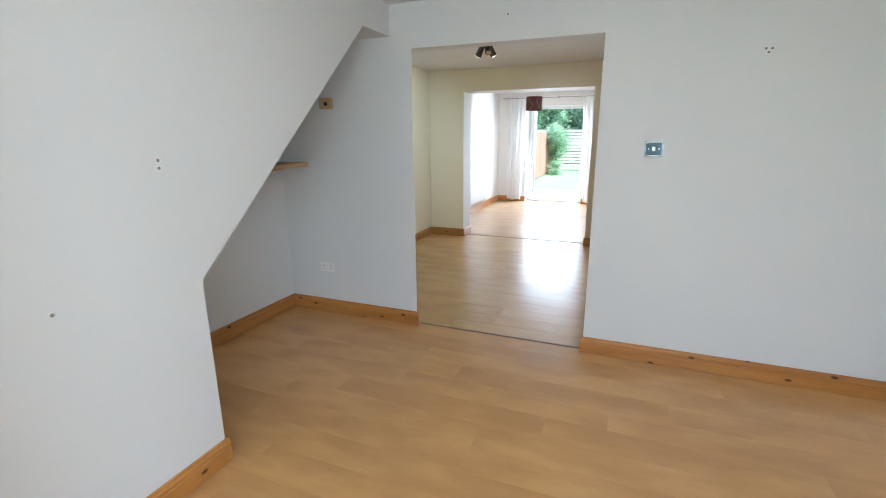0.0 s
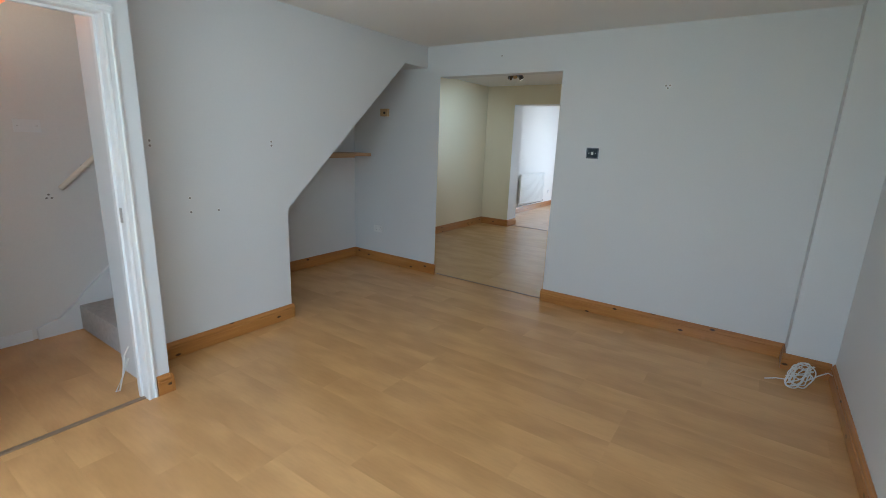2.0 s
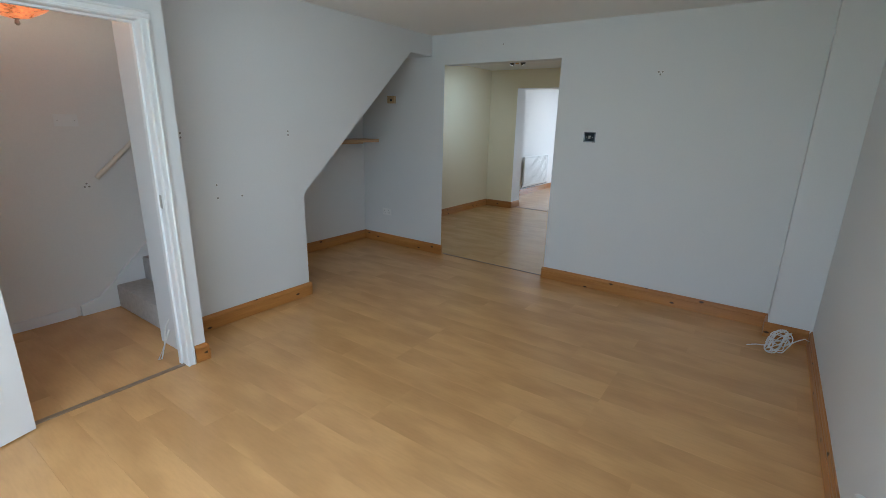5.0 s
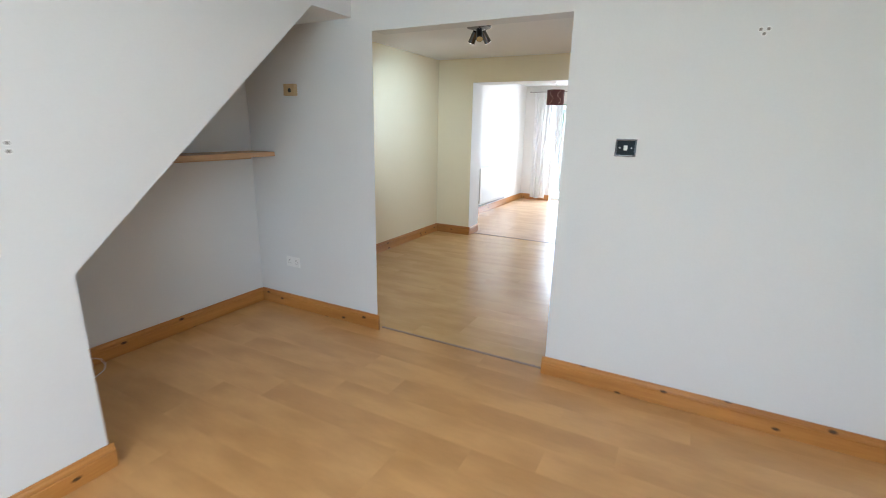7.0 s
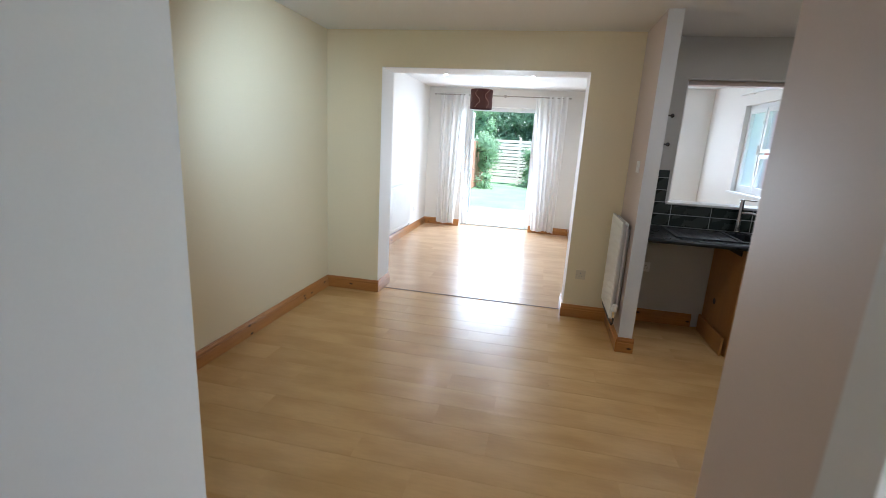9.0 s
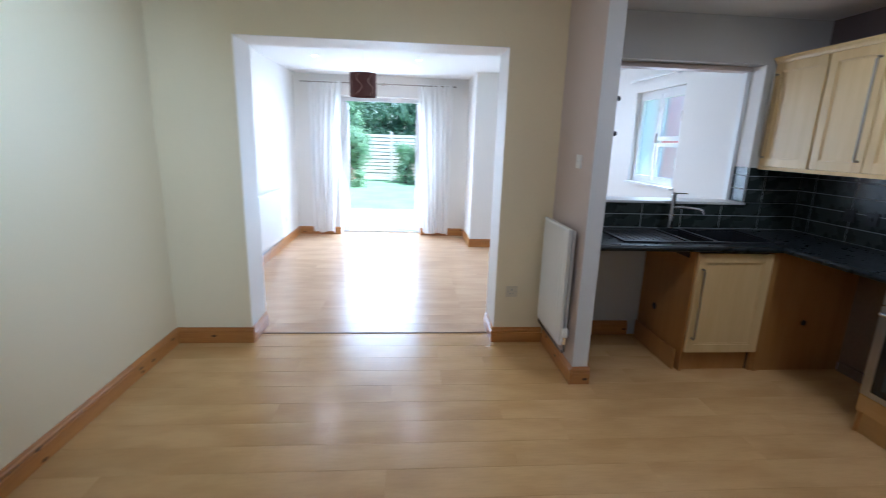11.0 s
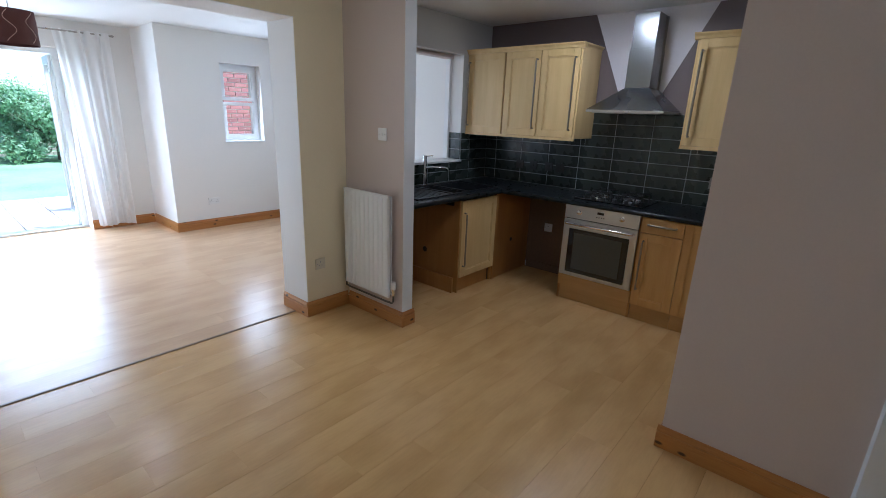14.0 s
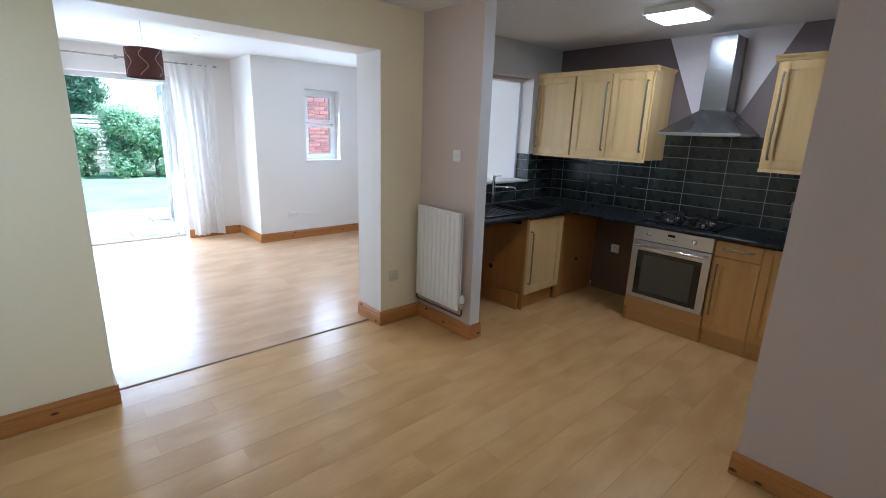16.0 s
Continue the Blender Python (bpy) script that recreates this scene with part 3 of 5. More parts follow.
skirting("x", 0.188, 0.29, 4.278, 1)
skirting("x", 0.105, 0.188 - T, DIV1, 1)
skirting("x", MWEST, -1.48, DIV1, 1)
# extension
skirting("y", BACK1, GARDEN0 - T, -2.62, 1)
skirting("x", -2.62, -1.95, GARDEN0, -1)
skirting("x", -0.67, 0.05 - T, GARDEN0, -1)
skirting("y", 10.13 - T, GARDEN0 - T, 0.05, -1)
skirting("x", 0.05, 1.785, 10.13, -1)
skirting("y", BACK1, 10.13 - T, 1.785, -1)

# ---- hall door, frame and stairs ----


def panel_door(name, label, width, height, m):
    """A moulded four-panel door with its hinge edge on the origin, along +x."""
    d = thing(name, label, "door")
    part("slab", boxes((0, -0.0175, 0, width, 0.0175, height), bevel=0.002), GLOSSWHITE, d)
    mid = width / 2
    for x0, x1 in ((0.10, mid - 0.045), (mid + 0.045, width - 0.10)):
        for z0, z1 in ((0.20, 0.86), (1.06, height - 0.13)):
            for s in (-1, 1):
                bm = bmesh.new()
                f = 0.0175 * s
                for a in ((x0, z0, x1, z0 + 0.022), (x0, z1 - 0.022, x1, z1), (x0, z0 + 0.022, x0 + 0.022, z1 - 0.022), (x1 - 0.022, z0 + 0.022, x1, z1 - 0.022)):
                    box(bm, a[0], f, a[1], a[2], f + 0.006 * s, a[3], bevel=0.002)
                box(bm, x0 + 0.06, f, z0 + 0.06, x1 - 0.06, f + 0.005 * s, z1 - 0.06, bevel=0.002)
                part("raised_panel", bm, GLOSSWHITE, d)
    h = part("door_handle", lathe(bmesh.new(), [(0.0255, 0), (0.0255, 0.006), (0.010, 0.010), (0.010, 0.035), (0.026, 0.045), (0.028, 0.06), (0.018, 0.07)], (0, 0, 0)), NICKEL, d, "round satin metal knob", True)
    h.matrix_basis = pose(width - 0.06, -0.0175, 1.02, 90, 0, 0)
    d.matrix_basis = m
    return d


panel_door("panel_door", "white moulded panel door standing open into the room", 0.762, 1.98, pose(-0.988, -0.512, 0.008, 0, 0, -74))

frame_ob = tagged(new("door_1"), "white painted door frame with architrave", "door frame", kind="structure")
for side, y0, y1 in (("a", 0.270, 0.300), ("b", -0.540, -0.510)):
    part("jamb", boxes((-1.11, y0, 0, -0.995, y1, 2.09), bevel=0.002), GLOSSWHITE, frame_ob)
part("head", boxes((-1.11, -0.540, 2.06, -0.995, 0.300, 2.09), bevel=0.002), GLOSSWHITE, frame_ob)
part("door_stop", boxes((-1.085, 0.258, 0, -1.05, 0.270, 2.06), bevel=0.002), GLOSSWHITE, frame_ob)
part("door_stop", boxes((-1.085, -0.51, 2.048, -1.05, 0.258, 2.06), bevel=0.002), GLOSSWHITE, frame_ob)
ARCH = [(0, 0), (0, 0.016), (0.010, 0.018), (0.014, 0.012), (0.032, 0.012), (0.038, 0.019), (0.048, 0.015), (0.051, 0)]
part("architrave", prism(bmesh.new(), [(-1.0 + d, 0.272 + w) for w, d in ARCH], "z", 0, 2.062), GLOSSWHITE, frame_ob)
part("architrave", prism(bmesh.new(), [(-1.0 + d, -0.512 - w) for w, d in ARCH], "z", 0, 2.062), GLOSSWHITE, frame_ob)
part("architrave", prism(bmesh.new(), [(-1.0 + d, 2.062 + w) for w, d in ARCH], "y", -0.563, 0.323), GLOSSWHITE, frame_ob)
part("nib_lining", boxes((-1.10, 0.300, 0, -1.0, 0.335, 2.10)), GLOSSWHITE, frame_ob)
part("strike_plate", boxes((-1.05, 0.2675, 1.04, -1.022, 0.2695, 1.12), bevel=0.0005), NICKEL, frame_ob, "small metal strike plate")

stairs = thing("staircase", "staircase with grey beige carpet and white strings", "staircase")
RISE, GOING, ST0 = 0.197, 0.222, 0.408
for i in range(12):
    y = ST0 + i * GOING
    bm = boxes((-2.42, y, 0 if i < 3 else (i + 1) * RISE - 0.045, -1.53, y + GOING + 0.02, (i + 1) * RISE), bevel=0.018)
    part("step", bm, CARPET, stairs, "" if i else "bottom step with rounded carpet nosing", True)
a = ST0 - 0.06
slope = [(a + 0.12, 0.30), (a + 0.12 + 10 * GOING, 0.30 + 10 * RISE), (a + 0.12 + 10 * GOING, 10 * RISE), (a + 0.3, 0)]
part("string", prism(bmesh.new(), [(a - 0.20, 0), (a - 0.20, 0.085), (a - 0.06, 0.125), (a + 0.06, 0.225)] + slope, "x", -2.448, -2.42), GLOSSWHITE, stairs, "white painted wall string curving down to the skirting")
part("string", prism(bmesh.new(), [(a, 0), (a, 0.16)] + slope, "x", -1.53, -1.504), GLOSSWHITE, stairs, "white painted stair string")
rail = thing("handrail", "cream painted timber handrail on the hall wall", "handrail")
path = [(-2.39, 0.40, 1.088), (-2.39, 2.6, 3.17)]
part("rail", tube(bmesh.new(), *path, 0.019, seg=12), mat("cream_handrail_paint", (0.72, 0.66, 0.56), 0.4, var=0.05), rail, smooth=True)
for y in (0.55, 1.6):
    part("bracket", tube(bmesh.new(), (-2.45, y, 1.085 + (y - 0.36) * 0.913 - 0.05), (-2.40, y, 1.085 + (y - 0.36) * 0.913 - 0.01), 0.008, seg=8), NICKEL, rail)
structure("baseboard", boxes((-2.45, -1.9, 0, -2.435, 0.12, 0.08), bevel=0.003), GLOSSWHITE, "white painted hall skirting board", "skirting board")


CREAMPLASTIC = mat("cream_plastic", (0.66, 0.585, 0.44), 0.4, var=0.02, scale=9, fine=80, bump=0.0)
PINGREY = mat("shaded_pin_slot", (0.30, 0.30, 0.30), 0.6, var=0.05)


def wall_plate(name, label, category, m, w, h, material=None, gangs=1, sockets=False, rocker=False):
    """A switch or socket plate on a wall, facing -y before it is turned by m."""
    p = thing(name, label, category)
    material = material or PLASTIC
    part("plate", boxes((-w / 2, -0.009, -h / 2, w / 2, 0, h / 2), bevel=0.002), material, p)
    step = w / gangs
    for g in range(gangs):
        x = -w / 2 + step * (g + 0.5)
        if sockets:
            holes = boxes((x - 0.004, -0.010, 0.008, x + 0.004, -0.0085, 0.02), (x - 0.015, -0.010, -0.016, x - 0.008, -0.0085, -0.010), (x + 0.008, -0.010, -0.016, x + 0.015, -0.0085, -0.010))
            part("pin_hole", holes, PINGREY if material in (PLASTIC, CREAMPLASTIC) else DARKPLASTIC, p)
        if rocker:
            part("rocker", boxes((x - 0.007, -0.015, -0.013, x + 0.007, -0.008, 0.013), bevel=0.002), DARKPLASTIC if material in (DARKCHROME, DARKPLASTIC) else PLASTIC, p)
    for s in (-1, 1):
        part("screw", tube(bmesh.new(), (s * w * 0.36, -0.0102, 0), (s * w * 0.36, -0.0085, 0), 0.0035, seg=8), DARKPLASTIC if material is DARKPLASTIC else NICKEL, p)
    p.matrix_basis = m
    return p


sw = thing("dimmer_switch", "square chrome framed switch with dark face on the white wall", "light switch")
part("face", boxes((-0.046, -0.008, -0.040, 0.046, 0, 0.040)), mat("dark_mirror_metal", (0.022, 0.027, 0.030), 0.16, 1.0, var=0.05), sw, "dark metal face plate")
part("bezel", boxes((-0.054, -0.011, 0.038, 0.054, 0, 0.047), (-0.054, -0.011, -0.047, 0.054, 0, -0.038), (-0.054, -0.011, -0.038, -0.045, 0, 0.038), (0.045, -0.011, -0.038, 0.054, 0, 0.038), bevel=0.002), DARKCHROME, sw, "polished chrome bezel")
part("rocker", boxes((-0.010, -0.014, -0.013, 0.010, -0.007, 0.013), bevel=0.003), NICKEL, sw, "small dull metal rocker")
for sx in (-0.03, 0.03):
    part("screw", tube(bmesh.new(), (sx, -0.0095, 0), (sx, -0.0075, 0), 0.004, seg=10), NICKEL, sw)
sw.matrix_basis = pose(0.447, DIV0, 1.462)
wall_plate("socket", "white double socket low in the recess", "socket", pose(-2.105, DIV0, 0.42), 0.146, 0.086, None, 2, sockets=True)
wall_plate("hall_switch", "white light switch on the hall wall", "light switch", pose(-2.45, 0.29, 1.52, 0, 0, 90), 0.146, 0.086, None, 2, rocker=True)
wall_plate("light_switch", "white light switch on the lilac partition", "light switch", pose(0.20, 6.38, 1.425, 0, 0, -90), 0.086, 0.086, None, 1, rocker=True)
wall_plate("socket", "small cream socket on the cream wall", "socket", pose(-0.075, BACK0, 0.415), 0.086, 0.086, CREAMPLASTIC, 1, sockets=True)
wall_plate("socket", "white double socket on the nook wall", "socket", pose(0.525, 10.13, 0.356), 0.146, 0.086, None, 2, sockets=True)
wall_plate("socket", "white socket on the extension side wall", "socket", pose(-2.62, 10.17, 0.36, 0, 0, 90), 0.086, 0.086, None, 1, sockets=True)

block = thing("wooden_block", "small raw wooden block fixed to the recess wall", "wood block")
part("body", boxes((-2.055, DIV0 - 0.035, 1.765, -1.945, DIV0, 1.85), bevel=0.003), RAWWOOD, block)
part("recess_hole", tube(bmesh.new(), (-1.99, DIV0 - 0.038, 1.803), (-1.99, DIV0 - 0.030, 1.803), 0.016, seg=14), DARKPLASTIC, block)
shelf = thing("wall_shelf", "plain wooden shelf across the understairs recess", "shelf")
part("board", boxes((WEST, 2.12, 1.300, -2.235, DIV0, 1.335), bevel=0.003), SHELFWOOD, shelf)
part("batten", boxes((WEST, 2.30, 1.268, WEST + 0.02, DIV0 - 0.02, 1.299), bevel=0.002), SHELFWOOD, shelf)


wall_plate("socket", "white socket below the worktop on the rear wall", "socket", pose(0.46, KBACK, 0.52), 0.146, 0.086, None, 2, sockets=True)


def wall_screws(label, spots, m):
    for (u, z) in spots:
        s = thing("wall_plug", label, "wall plug")
        part("plug", lathe(bmesh.new(), [(0.0075, 0), (0.0075, 0.0015), (0.004, 0.003)], (0, 0, 0), 10), SCREW, s)
        part("ring", lathe(bmesh.new(), [(0.012, 0), (0.011, 0.001)], (0, 0, 0), 12), PLASTIC, s)
        s.matrix_basis = m @ pose(u, 0, z, 90, 0, 0)


wall_screws("filled screw plug in the white wall", [(0.588, 1.425), (0.588, 1.455), (1.446, 1.432), (1.446, 1.462), (0.80, 1.083), (0.80, 0.987), (0.992, 0.983)], pose(-1.408, 0.016, 0.006, 0, 0, 90))
wall_screws("filled screw plug in the white wall", [(0.97, 2.015), (1.0, 2.015), (0.985, 1.995), (-0.52, 2.33)], pose(0, DIV0, 0))
wall_screws("filled screw plug in the hall wall", [(0.33, 1.02), (0.36, 1.02), (0.345, 1.045)], pose(-2.45, 0, 0, 0, 0, 90))

# coil of white cable in the corner
coil = thing("cable_coil", "loose coil of white aerial cable on the floor", "cable")
pts = []
for i in range(420):
    a = i * 0.13
    r = 0.082 + 0.03 * math.sin(i * 0.257) + 0.012 * math.sin(i * 0.041)
    pts.append((2.14 + r * math.cos(a) * 0.75 + 0.012 * math.sin(i * 0.047), 2.94 + r * 0.5 * math.sin(a * 1.03), 0.008 + 0.09 * math.sin(i * 0.0757) ** 2 + 0.07 * math.sin(a * 0.5 + 1) ** 2))
part("loop", path_tube(bmesh.new(), pts, 0.0038, 6), CABLE, coil, smooth=True)
part("tail", path_tube(bmesh.new(), [(2.19, 2.98, 0.05), (2.25, 3.02, 0.09), (2.30, 3.08, 0.10), (2.34, 3.12, 0.07)], 0.0038, 6), CABLE, coil, smooth=True)
part("tail", path_tube(bmesh.new(), [(2.08, 2.96, 0.03), (2.02, 2.95, 0.025), (1.96, 2.93, 0.010)], 0.0038, 6), CABLE, coil, smooth=True)
hall_cable = thing("hall_cable", "short loop of white cable by the hall door frame", "cable")
part("loop", path_tube(bmesh.new(), [(-1.13, 0.25, 0.30), (-1.16, 0.235, 0.24), (-1.17, 0.22, 0.12), (-1.19, 0.20, 0.02), (-1.22, 0.19, 0.006), (-1.20, 0.23, 0.10), (-1.15, 0.25, 0.22)], 0.004, 6), CABLE, hall_cable, smooth=True)
wire = thing("recess_wire", "thin loose wire end by the understairs skirting", "wire")
part("wire", path_tube(bmesh.new(), [(-2.428, 2.00, 0.085), (-2.40, 2.03, 0.075), (-2.37, 2.04, 0.045), (-2.35, 2.02, 0.015), (-2.33, 1.96, 0.003), (-2.32, 1.90, 0.003)], 0.0025, 6), CABLE, wire, smooth=True)
post = thing("pipe_cover", "short white pipe cover rising beside the skirting", "pipe")
part("pipe", tube(bmesh.new(), (2.305, 0.85, 0), (2.305, 0.85, 0.425), 0.016, seg=12), PLASTIC, post, smooth=True)

# ---- ceiling lamps ----
liv = thing("ceiling_lamp", "round white opal ceiling lamp", "ceiling lamp")
part("base", lathe(bmesh.new(), [(0.21, CEILING), (0.21, CEILING - 0.02), (0.20, CEILING - 0.025)], (0.02, 1.75, 0), 36), PLASTIC, liv, smooth=True)
part("shade", lathe(bmesh.new(), [(0.222, CEILING - 0.02), (0.216, CEILING - 0.05), (0.165, CEILING - 0.08), (0.08, CEILING - 0.092), (0.01, CEILING - 0.094)], (0.02, 1.75, 0), 36), OPAL, liv, "lit opal glass shade", True)
hl = thing("hall_lampshade", "orange patterned glass shade hanging in the hall", "lampshade")
bm = bmesh.new()
lathe(bm, [(0.006, 0.0), (0.06, 0.012), (0.13, 0.05), (0.19, 0.10), (0.235, 0.165), (0.230, 0.168), (0.185, 0.106), (0.126, 0.056), (0.058, 0.018), (0.006, 0.006)], (-1.62, -0.08, 2.062), 36)
HALLSHADE = mat("orange_mottled_shade", (0.62, 0.17, 0.05), 0.3, var=0.9, scale=22, fine=60, bump=0.05)
shade_bsdf = HALLSHADE.node_tree.nodes["Principled BSDF"]
HALLSHADE.node_tree.links.new(shade_bsdf.inputs["Base Color"].links[0].from_socket, shade_bsdf.inputs["Emission Color"])
shade_bsdf.inputs["Emission Strength"].default_value = 0.7
part("shade", bm, HALLSHADE, hl, "lit orange mottled glass bowl", True)
part("finial", lathe(bmesh.new(), [(0.006, -0.028), (0.013, -0.018), (0.009, 0.0), (0.016, 0.006)], (-1.61, -0.08, 2.058), 16), NICKEL, hl, "small metal finial", True)
for k in range(3):
    ca, sa = math.cos(k * 2.094), math.sin(k * 2.094)
    part("chain", tube(bmesh.new(), (-1.61 + 0.228 * ca, -0.10 + 0.228 * sa, 2.235), (-1.61 + 0.04 * ca, -0.10 + 0.04 * sa, CEILING - 0.03), 0.003, seg=6), NICKEL, hl)
part("ceiling_rose", lathe(bmesh.new(), [(0.055, CEILING), (0.052, CEILING - 0.02), (0.03, CEILING - 0.035)], (-1.61, -0.10, 0), 24), PLASTIC, hl, smooth=True)

spot = thing("spotlight_cluster", "black round ceiling plate with three chrome spotlights", "spotlight")
SX, SY = -1.13, 4.93
part("plate", lathe(bmesh.new(), [(0.115, CEILING), (0.115, CEILING - 0.018), (0.108, CEILING - 0.025), (0.02, CEILING - 0.028)], (SX, SY, 0), 32), mat("dark_bronze_plate", (0.05, 0.045, 0.042), 0.3, 0.8, var=0.05), spot, smooth=True)
for a, tilt in ((150, 38), (300, 34), (60, 40)):
    ca, sa = math.cos(radians(a)), math.sin(radians(a))
    p0 = Vector((SX + 0.065 * ca, SY + 0.065 * sa, CEILING - 0.03))
    p1 = p0 + Vector((0.012 * ca, 0.012 * sa, -0.062))
    axis = Vector((ca * 0.75, sa * 0.75, -1)).normalized()
    head = part("head", tube(bmesh.new(), p1 - axis * 0.05, p1 + axis * 0.058, 0.027, 0.033, 18), DARKCHROME if a != 300 else DARKPLASTIC, spot, "dark chrome lamp head", True)
    part("stem", tube(bmesh.new(), p0 + Vector((0, 0, 0.01)), p1, 0.008, seg=10), CHROME, spot)
    part("lens", tube(bmesh.new(), p1 + axis * 0.0575, p1 + axis * 0.061, 0.029, seg=18), BULBGLOW if a != 300 else CHROME, head)

kl = thing("kitchen_ceiling_light", "square white LED ceiling light, lit", "ceiling light")
part("frame", boxes((1.13, 5.20, CEILING - 0.045, 1.47, 5.54, CEILING), bevel=0.006), PLASTIC, kl)
part("diffuser", boxes((1.147, 5.217, CEILING - 0.062, 1.453, 5.523, CEILING - 0.043), bevel=0.008), LEDGLOW, kl, "lit frosted diffuser")
for x, y in ((-1.99, 9.34), (-0.77, 9.34)):
    s = thing("recessed_spotlight", "small lit recessed ceiling spotlight", "spotlight", "recessed spotlights in the extension")
    part("trim_ring", lathe(bmesh.new(), [(0.042, EXT_CEILING), (0.042, EXT_CEILING - 0.005), (0.030, EXT_CEILING - 0.007), (0.030, EXT_CEILING)], (x, y, 0), 24), PLASTIC, s, smooth=True)
    part("lens", tube(bmesh.new(), (x, y, EXT_CEILING - 0.004), (x, y, EXT_CEILING + 0.002), 0.029, seg=20), SPOTGLOW, s, "glowing lens")

pend = thing("pendant_lamp", "brown fabric drum pendant lamp with pale swirls", "pendant lamp")
PX, PY, PZ0, PZ1, PR = -1.367, 8.675, 1.958, 2.192, 0.140
bm = bmesh.new()
lathe(bm, [(PR, PZ0), (PR, PZ1), (PR - 0.004, PZ1), (PR - 0.004, PZ0)], (PX, PY, 0), 48)
for f in [f for f in bm.faces if len(f.verts) > 8]:
    bm.faces.remove(f)
bm.faces.ensure_lookup_table()
shade_part = part("shade", bm, SHADE, pend, smooth=True)
for k in range(7):
    a0 = k * 0.9
    pts = [(PX + (PR + 0.0005) * math.cos(a0 + 0.22 * math.sin(j * 0.42 + k)), PY + (PR + 0.0005) * math.sin(a0 + 0.22 * math.sin(j * 0.42 + k)), PZ0 + 0.012 + (PZ1 - PZ0 - 0.024) * j / 18) for j in range(19)]
    part("swirl", path_tube(bmesh.new(), pts, 0.0022, 5), SHADELINE, shade_part, "pale embroidered swirl")
part("flex", tube(bmesh.new(), (PX, PY, PZ1 - 0.04), (PX, PY, EXT_CEILING), 0.003, seg=8), CABLE, pend)
part("ceiling_rose", lathe(bmesh.new(), [(0.045, EXT_CEILING), (0.042, EXT_CEILING - 0.018), (0.01, EXT_CEILING - 0.03)], (PX, PY, 0), 24), PLASTIC, pend, smooth=True)
for k in range(3):
    a = k * 2.094
    part("spoke", tube(bmesh.new(), (PX, PY, PZ1 - 0.03), (PX + PR * math.cos(a), PY + PR * math.sin(a), PZ1 - 0.004), 0.0018, seg=6), NICKEL, pend)


def radiator(name, label, length, z0, z1, m):
    """A convector radiator on a wall: along +x, standing out to -y from the wall at y 0."""
    r = thing(name, label, "radiator")
    n = int(length / 0.05)
    pitch = length / n
    outline = []
    for i in range(n):
        x = i * pitch
        outline += [(x + pitch * 0.10, -0.0735), (x + pitch * 0.22, -0.080), (x + pitch * 0.78, -0.080), (x + pitch * 0.90, -0.0735)]
    outline = [(0, -0.0735)] + outline + [(length, -0.0735), (length, -0.060), (0, -0.060)]
    part("front_panel", prism(bmesh.new(), outline, "z", z0 + 0.018, z1 - 0.018), ENAMEL, r, "ribbed white front panel")
    part("top_seam", boxes((0, -0.0775, z1 - 0.019, length, -0.058, z1), bevel=0.003), ENAMEL, r)
    part("bottom_seam", boxes((0, -0.0775, z0, length, -0.058, z0 + 0.019), bevel=0.003), ENAMEL, r)
    part("back_panel", boxes((0.01, -0.036, z0 + 0.01, length - 0.01, -0.028, z1 - 0.01), bevel=0.002), ENAMEL, r)
    for i in range(6):
        x = 0.05 + (length - 0.1) * i / 5
        part("fin", boxes((x - 0.01, -0.06, z0 + 0.03, x + 0.01, -0.036, z1 - 0.03)), ENAMEL, r)
    for x0 in (0.08, length - 0.12):
        part("wall_bracket", boxes((x0, -0.03, z0 + 0.06, x0 + 0.035, 0, z1 - 0.06)), ENAMEL, r)
    v = part("valve", tube(bmesh.new(), (length + 0.028, -0.05, z0 + 0.02), (length + 0.028, -0.05, z0 + 0.075), 0.013, seg=14), CHROME, r, "chrome radiator valve", True)
    part("valve_cap", lathe(bmesh.new(), [(0.017, z0 + 0.07), (0.021, z0 + 0.078), (0.021, z0 + 0.118), (0.015, z0 + 0.128)], (length + 0.028, -0.05, 0), 18), PLASTIC, v, "white valve cap", True)
    part("valve", tube(bmesh.new(), (-0.02, -0.05, z0 + 0.015), (-0.02, -0.05, z0 + 0.06), 0.011, seg=14), CHROME, r, "", True)
    part("pipe", path_tube(bmesh.new(), [(length + 0.028, -0.05, z0 + 0.03), (length + 0.028, -0.05, z0 - 0.03), (length + 0.02, -0.055, z0 - 0.042), (length - 0.05, -0.06, z0 - 0.042), (0.02, -0.06, z0 - 0.042), (-0.015, -0.055, z0 - 0.038), (-0.02, -0.05, z0 - 0.02), (-0.02, -0.05, z0 + 0.02)], 0.0075, 8), BRASSPIPE, r, "", True)
    part("connector", tube(bmesh.new(), (length - 0.01, -0.05, z0 + 0.03), (length + 0.03, -0.05, z0 + 0.03), 0.010, seg=12), CHROME, r, "", True)
    part("connector", tube(bmesh.new(), (-0.02, -0.05, z0 + 0.03), (0.02, -0.05, z0 + 0.03), 0.010, seg=12), CHROME, r, "", True)
    r.matrix_basis = m
    return r


radiator("radiator", "white ribbed radiator on the lilac partition", 0.515, 0.235, 1.01, pose(0.20, 6.755, 0, 0, 0, -90))
radiator("radiator", "long white ribbed radiator on the extension wall", 1.30, 0.21, 0.855, pose(-2.62, 8.39, 0, 0, 0, 90))

# ---- kitchen ----
FX = 1.635      # front plane of the units on the side wall
FY = 6.298      # front plane of the units on the rear wall
WTOP = 0.91


